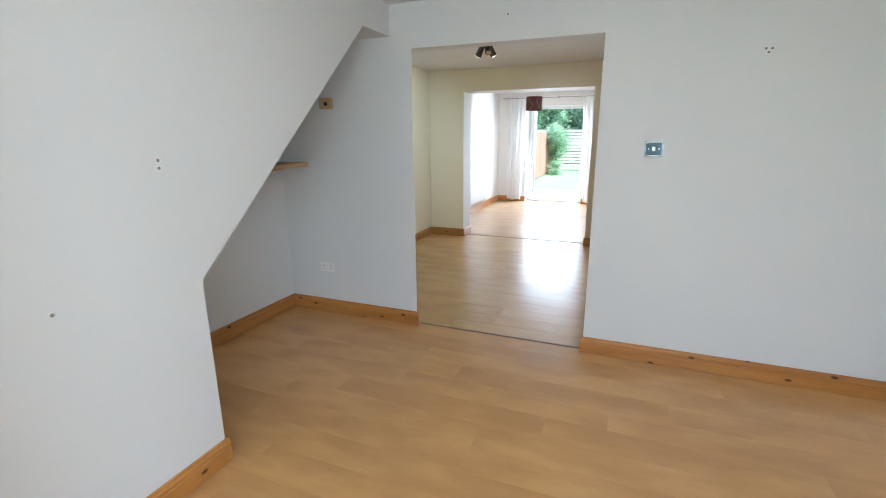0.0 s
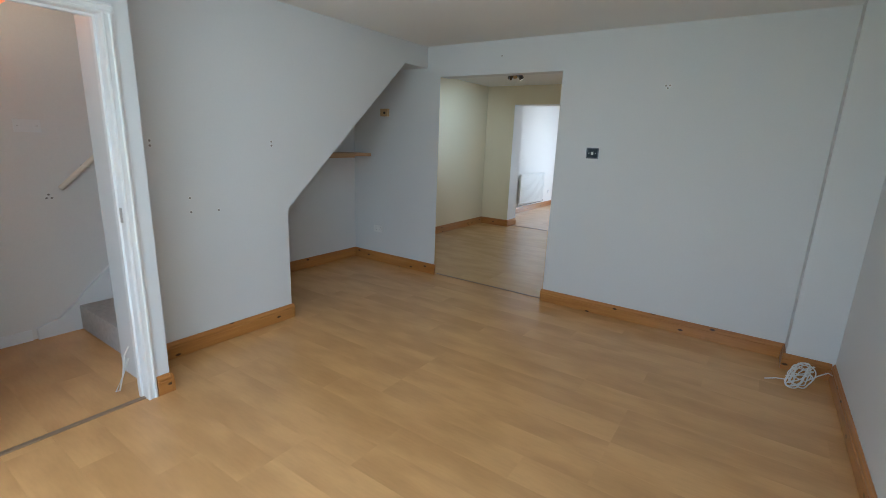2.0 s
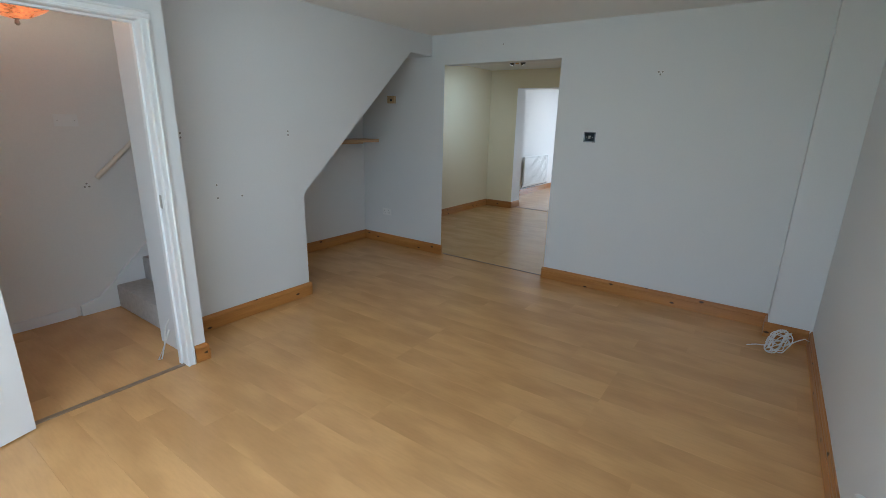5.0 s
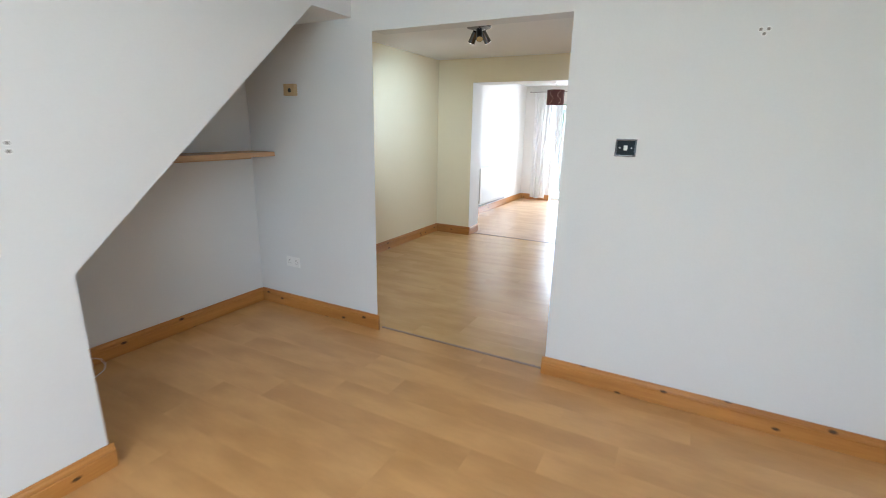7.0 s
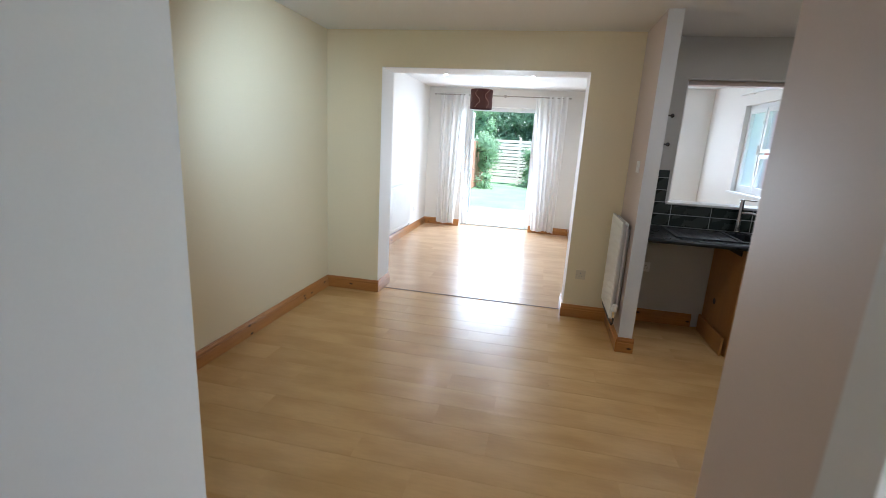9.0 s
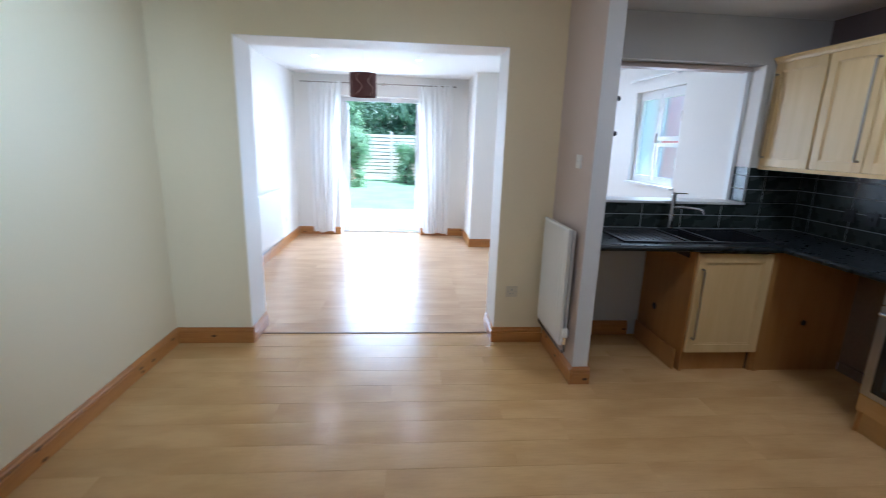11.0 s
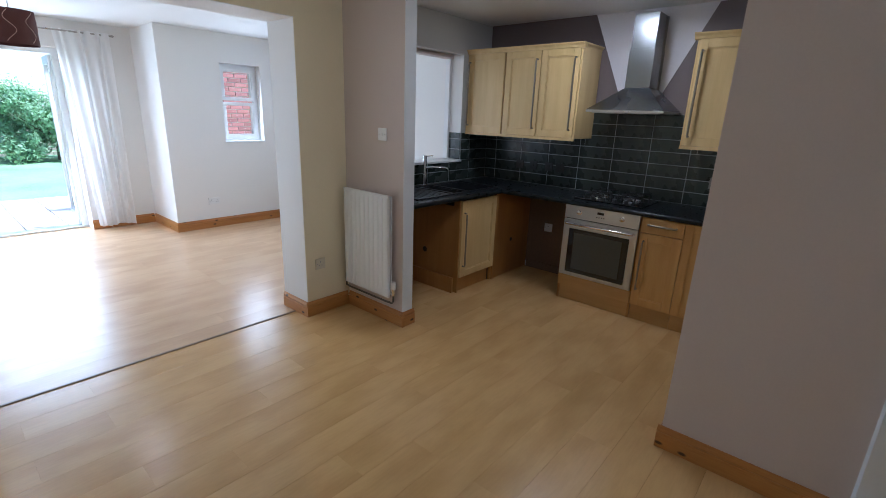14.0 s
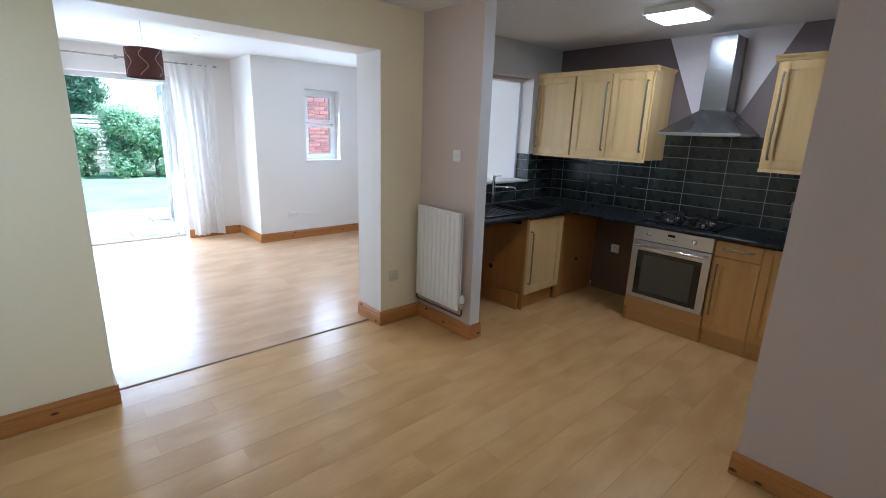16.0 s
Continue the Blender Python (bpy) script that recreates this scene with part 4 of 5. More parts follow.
def bar_handle(parent, a, b, out, r=0.0075):
    """A D-shaped bar handle between two points, standing out by the vector out."""
    a, b, out = Vector(a), Vector(b), Vector(out)
    d = (b - a).normalized()
    h = part("handle", path_tube(bmesh.new(), [a, a + out * 0.8, a + out + d * 0.012, b + out - d * 0.012, b + out * 0.8, b], r, 8), HANDLEMETAL, parent, "satin metal bar handle", True)
    return h


def shaker_front(parent, name, m, w, h, handle=None, drawer=False, MAPLE=MAPLE):
    """A shaker door or drawer front from the origin along +x and +z, facing -y, placed by m."""
    d = part(name, boxes((0.0025, 0.004, 0.0025, w - 0.0025, 0.014, h - 0.0025)), MAPLE, parent)
    rail_w = 0.062 if not drawer else 0.0
    if drawer:
        part("front_board", boxes((0.0015, -0.006, 0.0015, w - 0.0015, 0.004, h - 0.0015), bevel=0.0025), MAPLE, d)
    else:
        for x0, z0, x1, z1, nm in ((0.0025, 0.0025, rail_w, h - 0.0025, "stile"), (w - rail_w, 0.0025, w - 0.0025, h - 0.0025, "stile"), (rail_w, 0.0025, w - rail_w, rail_w, "rail"), (rail_w, h - rail_w, w - rail_w, h - 0.0015, "rail")):
            part(nm, boxes((x0, -0.006, z0, x1, 0.006, z1), bevel=0.002), MAPLE, d)
        part("panel_bead", boxes((rail_w, -0.001, rail_w, w - rail_w, 0.0045, rail_w + 0.008), (rail_w, -0.001, h - rail_w - 0.008, w - rail_w, 0.0045, h - rail_w), (rail_w, -0.001, rail_w + 0.008, rail_w + 0.008, 0.0045, h - rail_w - 0.008), (w - rail_w - 0.008, -0.001, rail_w + 0.008, w - rail_w, 0.0045, h - rail_w - 0.008)), MAPLE, d)
    if handle:
        bar_handle(d, *handle, (0, -0.028, 0))
    d.matrix_basis = m
    return d


SIDE = -90     # turn of a front on the side wall: its +x runs towards -y


def side_m(y, z, x=FX):
    return pose(x, y, z, 0, 0, SIDE)


# sink unit on the rear wall
sink_unit = thing("sink_cabinet", "pale maple sink cabinet with one shaker door", "cabinet")
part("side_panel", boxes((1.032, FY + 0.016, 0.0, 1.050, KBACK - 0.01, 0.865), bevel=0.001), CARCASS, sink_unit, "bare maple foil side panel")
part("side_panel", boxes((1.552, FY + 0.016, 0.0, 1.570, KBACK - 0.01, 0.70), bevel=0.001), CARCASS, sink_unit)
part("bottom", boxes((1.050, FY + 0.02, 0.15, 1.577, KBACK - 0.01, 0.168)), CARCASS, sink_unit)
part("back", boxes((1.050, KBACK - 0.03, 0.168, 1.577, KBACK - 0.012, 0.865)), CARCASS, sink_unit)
shaker_front(sink_unit, "door", pose(1.040, FY, 0.148), 0.525, 0.71, ((0.035, -0.006, 0.11), (0.035, -0.006, 0.60)))
part("plinth", boxes((1.052, FY + 0.045, 0, 1.577, FY + 0.060, 0.148)), CARCASS, sink_unit)
part("side_plinth", boxes((0.995, FY + 0.045, 0.0, 1.010, KBACK - 0.05, 0.148)), CARCASS, sink_unit)
part("pipe_hole", tube(bmesh.new(), (1.029, 6.72, 0.336), (1.034, 6.72, 0.336), 0.026, seg=18), DARKPLASTIC, sink_unit)
part("corner_post", boxes((1.572, FY + 0.005, 0.0, 1.612, FY + 0.05, 0.865), bevel=0.001), CARCASS, sink_unit)
part("plinth_foot", tube(bmesh.new(), (1.547, FY + 0.06, 0), (1.547, FY + 0.06, 0.15), 0.018, seg=12), DARKPLASTIC, sink_unit)

# corner end panel with the appliance space beside it
corner = thing("corner_panel", "maple foil corner panel beside the empty appliance space", "cabinet panel")
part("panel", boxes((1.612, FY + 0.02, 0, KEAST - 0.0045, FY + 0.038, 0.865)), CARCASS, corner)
part("hole", tube(bmesh.new(), (1.90, FY + 0.016, 0.36), (1.90, FY + 0.021, 0.36), 0.02, seg=16), DARKPLASTIC, corner)
wall_plate("appliance_socket", "white socket in the empty appliance space", "socket", pose(KEAST - 0.004, 6.075, 0.472, 0, 0, -90), 0.086, 0.086, None, 1, sockets=True)
# foot board takes the same dark brown, as if in shade
structure("trim", boxes((KEAST - 0.022, 5.632, 0, KEAST - 0.004, FY, 0.07)), RECESS_SHADE, "board at the foot of the appliance space, darkened as shade", "skirting board")

# oven and its housing
oven_unit = thing("oven_housing", "maple foil oven housing unit", "cabinet")
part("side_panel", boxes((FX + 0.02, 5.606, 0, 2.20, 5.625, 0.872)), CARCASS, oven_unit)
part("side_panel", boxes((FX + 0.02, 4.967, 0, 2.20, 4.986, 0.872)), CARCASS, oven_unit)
part("lower_front", boxes((FX - 0.002, 4.974, 0.135, FX + 0.016, 5.618, 0.235), bevel=0.002), PLINTHWOOD, oven_unit)
part("plinth", boxes((FX + 0.03, 4.974, 0, FX + 0.045, 5.618, 0.132)), PLINTHWOOD, oven_unit)

oven = thing("built_in_oven", "stainless steel built-in oven with dark glass door", "oven")
part("body", boxes((FX + 0.012, 4.988, 0.238, 2.15, 5.604, 0.869)), DARKPLASTIC, oven)
part("control_panel", boxes((FX - 0.012, 4.980, 0.756, FX + 0.011, 5.612, 0.872), bevel=0.003), STEEL, oven, "brushed steel control panel")
dr = part("door", boxes((FX - 0.014, 4.980, 0.241, FX + 0.011, 5.612, 0.748), bevel=0.004), STEEL, oven, "brushed steel oven door")
part("window_surround", boxes((FX - 0.018, 5.037, 0.275, FX - 0.0135, 5.556, 0.668), bevel=0.002), BLACKGLASS, dr, "black glass panel")
part("window", boxes((FX - 0.0195, 5.090, 0.312, FX - 0.0178, 5.504, 0.634)), OVENGLASS, dr, "smoked glass window")
part("handle", path_tube(bmesh.new(), [(FX - 0.014, 5.580, 0.714), (FX - 0.045, 5.580, 0.714), (FX - 0.052, 5.569, 0.714), (FX - 0.052, 5.022, 0.714), (FX - 0.045, 5.011, 0.714), (FX - 0.014, 5.011, 0.714)], 0.011, 12), CHROME, dr, "polished bar handle", True)
for y in (5.481, 5.116):
    k = part("knob", lathe(bmesh.new(), [(0.021, 0), (0.021, 0.006), (0.016, 0.008), (0.015, 0.026), (0.011, 0.028)], (0, 0, 0), 22), CHROME, oven, "round metal knob", True)
    k.matrix_basis = pose(FX - 0.012, y, 0.816, 0, -90, 0)
part("display", boxes((FX - 0.0135, 5.270, 0.822, FX - 0.0115, 5.326, 0.843)), BLACKGLASS, oven, "small dark clock display")
for i in range(4):
    part("button", tube(bmesh.new(), (FX - 0.015, 5.267 + i * 0.02, 0.798), (FX - 0.011, 5.267 + i * 0.02, 0.798), 0.005, seg=10), DARKPLASTIC, oven)

# drawer unit and door units nearer
for n, (y0, y1, dh) in enumerate(((4.966, 4.655, True), (4.655, 4.12, False), (4.12, 3.60, False))):
    u = thing("base_cabinet", "maple base cabinet with drawer and shaker door" if dh else "maple base cabinet with tall shaker door", "cabinet", "base cabinets")
    w = y0 - y1
    part("carcass", boxes((FX + 0.02, y1 + 0.001, 0.14, 2.20, y0 - 0.001, 0.865)), CARCASS, u)
    part("plinth", boxes((FX + 0.03, y1 + 0.001, 0, FX + 0.045, y0 - 0.001, 0.132)), PLINTHWOOD, u)
    if dh:
        shaker_front(u, "drawer_front", side_m(y0, 0.742), w, 0.122, ((0.055, -0.006, 0.07), (w - 0.055, -0.006, 0.07)), drawer=True, MAPLE=MAPLE_FLOORLIT)
        shaker_front(u, "door", side_m(y0, 0.135), w, 0.604, ((0.035, -0.006, 0.14), (0.035, -0.006, 0.54)), MAPLE=MAPLE_FLOORLIT)
    else:
        shaker_front(u, "door", side_m(y0, 0.135), w, 0.73, ((w - 0.035, -0.006, 0.16), (w - 0.035, -0.006, 0.62)), MAPLE=MAPLE_FLOORLIT)

wt = thing("worktop", "dark slate laminate L-shaped kitchen worktop", "worktop")
HX0, HX1, HY0, HY1 = 1.70, 2.13, 5.005, 5.585
part("rear_slab", ring(bmesh.new(), 0.305, 6.272, KEAST - 0.002, KBACK - 0.002, 0.56, 6.37, 1.66, 6.84, 0.872, WTOP), WORKTOP, wt)
part("side_slab", boxes((1.605, DIV1 + 0.002, 0.872, KEAST - 0.002, 6.272, WTOP)), WORKTOP, wt)
part("front_edge", tube(bmesh.new(), (0.305, 6.273, 0.891), (1.605, 6.273, 0.891), 0.0185, seg=16), WORKTOP, wt, "", True)
part("front_edge", tube(bmesh.new(), (1.606, DIV1 + 0.002, 0.891), (1.606, 6.273, 0.891), 0.0185, seg=16), WORKTOP, wt, "", True)

sink = thing("kitchen_sink", "black composite one and a half bowl sink with drainer", "sink")
bm = bmesh.new()
for r in ((0.545, 6.355, 1.675, 6.385), (0.545, 6.825, 1.675, 6.86), (0.545, 6.385, 0.575, 6.825), (1.645, 6.385, 1.675, 6.825), (1.00, 6.385, 1.03, 6.825), (1.20, 6.385, 1.23, 6.825)):
    box(bm, r[0], r[1], WTOP + 0.001, r[2], r[3], WTOP + 0.012, bevel=0.004)
part("rim", bm, SINKMAT, sink)
part("drainer", boxes((0.575, 6.385, WTOP - 0.02, 1.00, 6.825, WTOP + 0.004)), SINKMAT, sink)
for i in range(8):
    part("drainer_rib", boxes((0.60 + i * 0.048, 6.40, WTOP + 0.004, 0.612 + i * 0.048, 6.81, WTOP + 0.0065), bevel=0.001), SINKMAT, sink)
for x0, x1, dep in ((1.03, 1.20, 0.10), (1.23, 1.645, 0.17)):
    b = part("bowl", boxes((x0, 6.385, WTOP - dep - 0.006, x1, 6.825, WTOP - dep), (x0 - 0.006, 6.385, WTOP - dep, x0, 6.825, WTOP), (x1, 6.385, WTOP - dep, x1 + 0.006, 6.825, WTOP), (x0, 6.379, WTOP - dep, x1, 6.385, WTOP), (x0, 6.825, WTOP - dep, x1, 6.831, WTOP)), SINKMAT, sink, "deep black bowl")
    part("waste", lathe(bmesh.new(), [(0.04, 0.0005), (0.04, 0.003), (0.03, 0.004)], ((x0 + x1) / 2, 6.6, WTOP - dep), 20), DARKCHROME, b)

tap = thing("mixer_tap", "chrome mixer tap with square spout", "tap")
TX, TY = 1.14, 6.85
part("base", lathe(bmesh.new(), [(0.027, 0), (0.027, 0.008), (0.022, 0.014), (0.022, 0.10), (0.018, 0.105), (0.018, 0.275), (0.014, 0.28)], (TX, TY, WTOP + 0.011), 22), CHROME, tap, smooth=True)
part("spout", path_tube(bmesh.new(), [(TX, TY, 1.085), (TX + 0.05, TY - 0.06, 1.092), (TX + 0.12, TY - 0.15, 1.092), (TX + 0.135, TY - 0.17, 1.085), (TX + 0.138, TY - 0.175, 1.06)], 0.011, 12), CHROME, tap, "slim chrome spout", True)
part("lever", boxes((TX - 0.008, TY - 0.01, 1.188, TX + 0.105, TY + 0.01, 1.198), bevel=0.003), CHROME, tap, "flat chrome lever")

hob = thing("gas_hob", "black four-burner gas hob with cast iron stands", "hob")
part("plate", boxes((HX0, HY0, WTOP + 0.001, HX1, HY1, WTOP + 0.014), bevel=0.006), BLACKGLASS, hob, "black glass hob plate")
for i, (x, y, r) in enumerate(((1.83, 5.165, 0.036), (1.83, 5.43, 0.045), (2.02, 5.165, 0.048), (2.02, 5.43, 0.032))):
    bz = WTOP + 0.014
    b = part("burner", lathe(bmesh.new(), [(r * 1.25, bz), (r * 1.2, bz + 0.01), (r, bz + 0.012), (r, bz + 0.02)], (x, y, 0), 24), CHROME, hob, smooth=True)
    part("burner_cap", lathe(bmesh.new(), [(r * 0.95, bz + 0.02), (r, bz + 0.026), (r * 0.8, bz + 0.032)], (x, y, 0), 24), IRON, b, "black burner cap", True)
    s = bmesh.new()
    for a in range(4):
        ca, sa = math.cos(a * math.pi / 2 + 0.785), math.sin(a * math.pi / 2 + 0.785)
        path_tube(s, [(x + 0.12 * ca, y + 0.12 * sa, bz), (x + 0.115 * ca, y + 0.115 * sa, bz + 0.048), (x + 0.02 * ca, y + 0.02 * sa, bz + 0.055)], 0.0075, 6)
    part("pan_support", s, IRON, hob, "black cast iron pan support", True)
for i in range(4):
    part("knob", lathe(bmesh.new(), [(0.019, WTOP + 0.014), (0.018, WTOP + 0.036), (0.014, WTOP + 0.04)], (1.745, 5.15 + i * 0.095, 0), 18), DARKPLASTIC, hob, smooth=True)

# hood
hood = thing("cooker_hood", "stainless steel chimney cooker hood", "cooker hood")
Y0, Y1, XF = 4.985, 5.605, 1.775
CY = 5.285
part("rim", boxes((XF, Y0, 1.640, KEAST - 0.005, Y1, 1.658), bevel=0.002), STEEL, hood, "thin bright steel rim")
bm = bmesh.new()
lo = [bm.verts.new(p) for p in ((XF, Y0, 1.658), (XF, Y1, 1.658), (KEAST - 0.005, Y1, 1.658), (KEAST - 0.005, Y0, 1.658))]
hi = [bm.verts.new(p) for p in ((1.99, CY - 0.095, 1.842), (1.99, CY + 0.095, 1.842), (KEAST - 0.005, CY + 0.095, 1.842), (KEAST - 0.005, CY - 0.095, 1.842))]
bm.faces.new(lo), bm.faces.new(hi)
for i in range(4):
    bm.faces.new((lo[i], lo[(i + 1) % 4], hi[(i + 1) % 4], hi[i]))
part("canopy", bm, HOODSTEEL, hood, "sloping brushed steel canopy")
part("lower_chimney", boxes((1.985, CY - 0.10, 1.840, KEAST - 0.005, CY + 0.10, 2.14), bevel=0.002), HOODSTEEL, hood)
part("upper_chimney", boxes((1.992, CY - 0.094, 2.14, KEAST - 0.005, CY + 0.094, 2.40), bevel=0.002), HOODSTEEL, hood)
part("filter", boxes((XF + 0.04, Y0 + 0.04, 1.634, KEAST - 0.05, CY - 0.01, 1.641), (XF + 0.04, CY + 0.01, 1.634, KEAST - 0.05, Y1 - 0.04, 1.641)), STEEL, hood, "grease filters")
for i in range(3):
    part("button", tube(bmesh.new(), (XF - 0.003, CY - 0.04 + 0.04 * i, 1.649), (XF + 0.001, CY - 0.04 + 0.04 * i, 1.649), 0.005, seg=10), CHROME, hood)

# wall cabinets
WX = 1.852


def wall_cabinet(label, y_far, y_near, doors, end_far, end_near):
    """A run of one wall unit: doors are (far edge, near edge, handle at the near edge?)."""
    c = thing("wall_cabinet", label, "wall cabinet", "wall cabinets")
    part("body", boxes((WX + 0.02, y_near, 1.405, KEAST - 0.006, y_far, 2.165)), CARCASS, c)
    for f, n, near in doors:
        w = f - n
        hx = w - 0.034 if near else 0.034
        shaker_front(c, "door", pose(WX, f, 1.410, 0, 0, SIDE), w, 0.75, ((hx, -0.006, 0.07), (hx, -0.006, 0.67)))
    prof = [(0, 0), (-0.012, 0.004), (-0.018, 0.020), (-0.034, 0.036), (-0.034, 0.045), (0.03, 0.045), (0.03, 0)]
    part("cornice", prism(bmesh.new(), [(WX + dx, 2.155 + dz) for dx, dz in prof], "y", y_near - end_near, y_far + end_far), MAPLE, c, "moulded maple cornice")
    part("pelmet", prism(bmesh.new(), [(WX - 0.012, 1.386), (WX + 0.010, 1.386), (WX + 0.016, 1.411), (WX - 0.006, 1.411)], "y", y_near - end_near * 0.4, y_far + end_far * 0.4), MAPLE, c, "moulded maple pelmet")
    if end_near:
        part("cornice", prism(bmesh.new(), [(y_near + dx, 2.155 + dz) for dx, dz in prof], "x", WX + 0.03, KEAST - 0.006), MAPLE, c)
        part("end_panel", boxes((WX + 0.006, y_near - 0.014, 1.405, KEAST - 0.006, y_near - 0.0005, 2.165), bevel=0.001), MAPLE, c, "pale maple end panel")
    if end_far:
        part("cornice", prism(bmesh.new(), [(y_far - dx, 2.155 + dz) for dx, dz in prof], "x", WX + 0.03, KEAST - 0.006), MAPLE, c)
        part("end_panel", boxes((WX + 0.006, y_far + 0.0005, 1.405, KEAST - 0.006, y_far + 0.014, 2.165), bevel=0.001), MAPLE, c)
    return c


wall_cabinet("single maple wall cabinet with one shaker door", KBACK - 0.004, 6.494, [(KBACK - 0.004, 6.503, False)], 0.0, 0.0)
wall_cabinet("maple wall cabinet with two shaker doors", 6.4935, 5.740, [(6.488, 6.112, True), (6.110, 5.740, True)], 0.0, 0.034)
wall_cabinet("maple wall cabinet beside the hood with two shaker doors", 4.838, 4.12, [(4.838, 4.512, False), (4.510, 4.12, False)], 0.034, 0.0)

# sockets on the tiles
for i, y in enumerate((6.48, 6.315, 6.135, 6.012)):
    wall_plate("tile_switch", "black switch plate on the dark tiles", "switch", pose(KEAST - 0.010, y, 1.10, 0, 0, -90), 0.086, 0.086, DARKPLASTIC, 1, rocker=True)
wall_plate("socket", "white double socket on the dark tiles", "socket", pose(KEAST - 0.010, 4.60, 1.11, 0, 0, -90), 0.146, 0.086, mat("brushed_socket_plate", (0.26, 0.26, 0.25), 0.35, 0.6), 2, sockets=True, rocker=True)

wall_plate("tile_switch", "dark switch plate on the tiles beside the hatch", "switch", pose(0.43, KBACK - 0.0105, 1.10), 0.086, 0.086, DARKCHROME, 1, rocker=True)
# hatch lining
hatch = tagged(new("window_hatch"), "white lined serving hatch with painted timber head", "serving hatch", kind="structure")
part("jamb", boxes((HATCH0, KBACK + 0.10, 1.125, HATCH0 + 0.035, BACK1 + 0.004, 2.15), bevel=0.002), GLOSSWHITE, hatch)
part("jamb", boxes((HATCH1 - 0.035, KBACK + 0.15, 1.125, HATCH1, BACK1 + 0.004, 2.15), bevel=0.002), GLOSSWHITE, hatch)
part("head", boxes((HATCH0 + 0.035, KBACK + 0.10, 2.115, HATCH1 - 0.035, BACK1 + 0.004, 2.15), bevel=0.002), LILAC, hatch, "greyish painted head board")
part("reveal_plaster", boxes((HATCH1 - 0.006, KBACK - 0.003, 1.396, HATCH1, KBACK + 0.149, 2.15)), EXT_WHITE, hatch, "white painted reveal above the tiles")
part("sill", boxes((HATCH0 - 0.02, KBACK - 0.025, 1.104, HATCH1 + 0.004, BACK1 + 0.02, 1.124), bevel=0.003), GLOSSWHITE, hatch)

# ---- extension: windows, door, curtains ----


def window(name, label, w, h, m, lights, glass_mat):
    """A white casement window in the plane y 0 from the origin: lights are (x0, z0, x1, z1) of each casement."""
    o = tagged(new(name), label, "window", kind="structure")
    part("window_frame", boxes((0, -0.03, 0, w, 0.03, 0.05), (0, -0.03, h - 0.05, w, 0.03, h), (0, -0.03, 0.05, 0.05, 0.03, h - 0.05), (w - 0.05, -0.03, 0.05, w, 0.03, h - 0.05), bevel=0.003), UPVC, o)
    for x0, z0, x1, z1 in lights:
        s = part("casement", boxes((x0, -0.042, z0, x1, 0.02, z0 + 0.045), (x0, -0.042, z1 - 0.045, x1, 0.02, z1), (x0, -0.042, z0 + 0.045, x0 + 0.045, 0.02, z1 - 0.045), (x1 - 0.045, -0.042, z0 + 0.045, x1, 0.02, z1 - 0.045), bevel=0.003), UPVC, o)
        g = part("pane", boxes((x0 + 0.043, -0.008, z0 + 0.043, x1 - 0.043, 0.0, z1 - 0.043)), glass_mat, s)
        g.visible_shadow = glass_mat is not GLASS
        part("handle", boxes((x1 - 0.03, -0.06, (z0 + z1) / 2 - 0.05, x1 - 0.015, -0.042, (z0 + z1) / 2 + 0.05), bevel=0.003), UPVC, s)
    o.matrix_basis = m
    return o


window("window_1", "small white two-light nook window", 0.537, 0.977, pose(0.765, 10.28, 1.128), [(0.045, 0.045, 0.487, 0.505), (0.045, 0.525, 0.487, 0.928)], GLASS)
structure("trim", boxes((0.753, 10.118, 1.113, 1.314, 10.25, 1.130), bevel=0.003), UPVC, "white inner window sill", "window sill")
window("window_2", "white casement side window with obscured glass", 0.97, 1.01, pose(1.87, 8.94, 1.13, 0, 0, -90), [(0.04, 0.04, 0.47, 0.96), (0.49, 0.04, 0.93, 0.45), (0.49, 0.47, 0.93, 0.96)], FROST)
structure("trim", boxes((1.745, 7.95, 1.11, 1.85, 8.96, 1.132), bevel=0.003), UPVC, "white inner window sill", "window sill")
window("window_3", "wide white front window", 2.2, 1.63, pose(2.25, -1.98, 0.50, 0, 0, 180), [(0.045, 0.045, 0.73, 1.585), (0.75, 0.045, 1.45, 1.585), (1.47, 0.045, 2.155, 1.585)], GLASS)

pd = tagged(new("door_2"), "white framed patio door standing open to the garden", "patio door", kind="structure")
DX0, DX1 = -1.95, -0.67
part("door_frame", boxes((DX0, 11.16, 0, DX0 + 0.06, 11.23, 2.16), (DX1 - 0.06, 11.16, 0, DX1, 11.23, 2.16), (DX0 + 0.06, 11.16, 2.10, DX1 - 0.06, 11.23, 2.16), bevel=0.003), UPVC, pd)
part("sill", boxes((DX0, 11.13, 0.0, DX1, 11.30, 0.022), bevel=0.004), mat("aluminium_sill", (0.5, 0.5, 0.48), 0.35, 0.9), pd, "worn metal door sill")
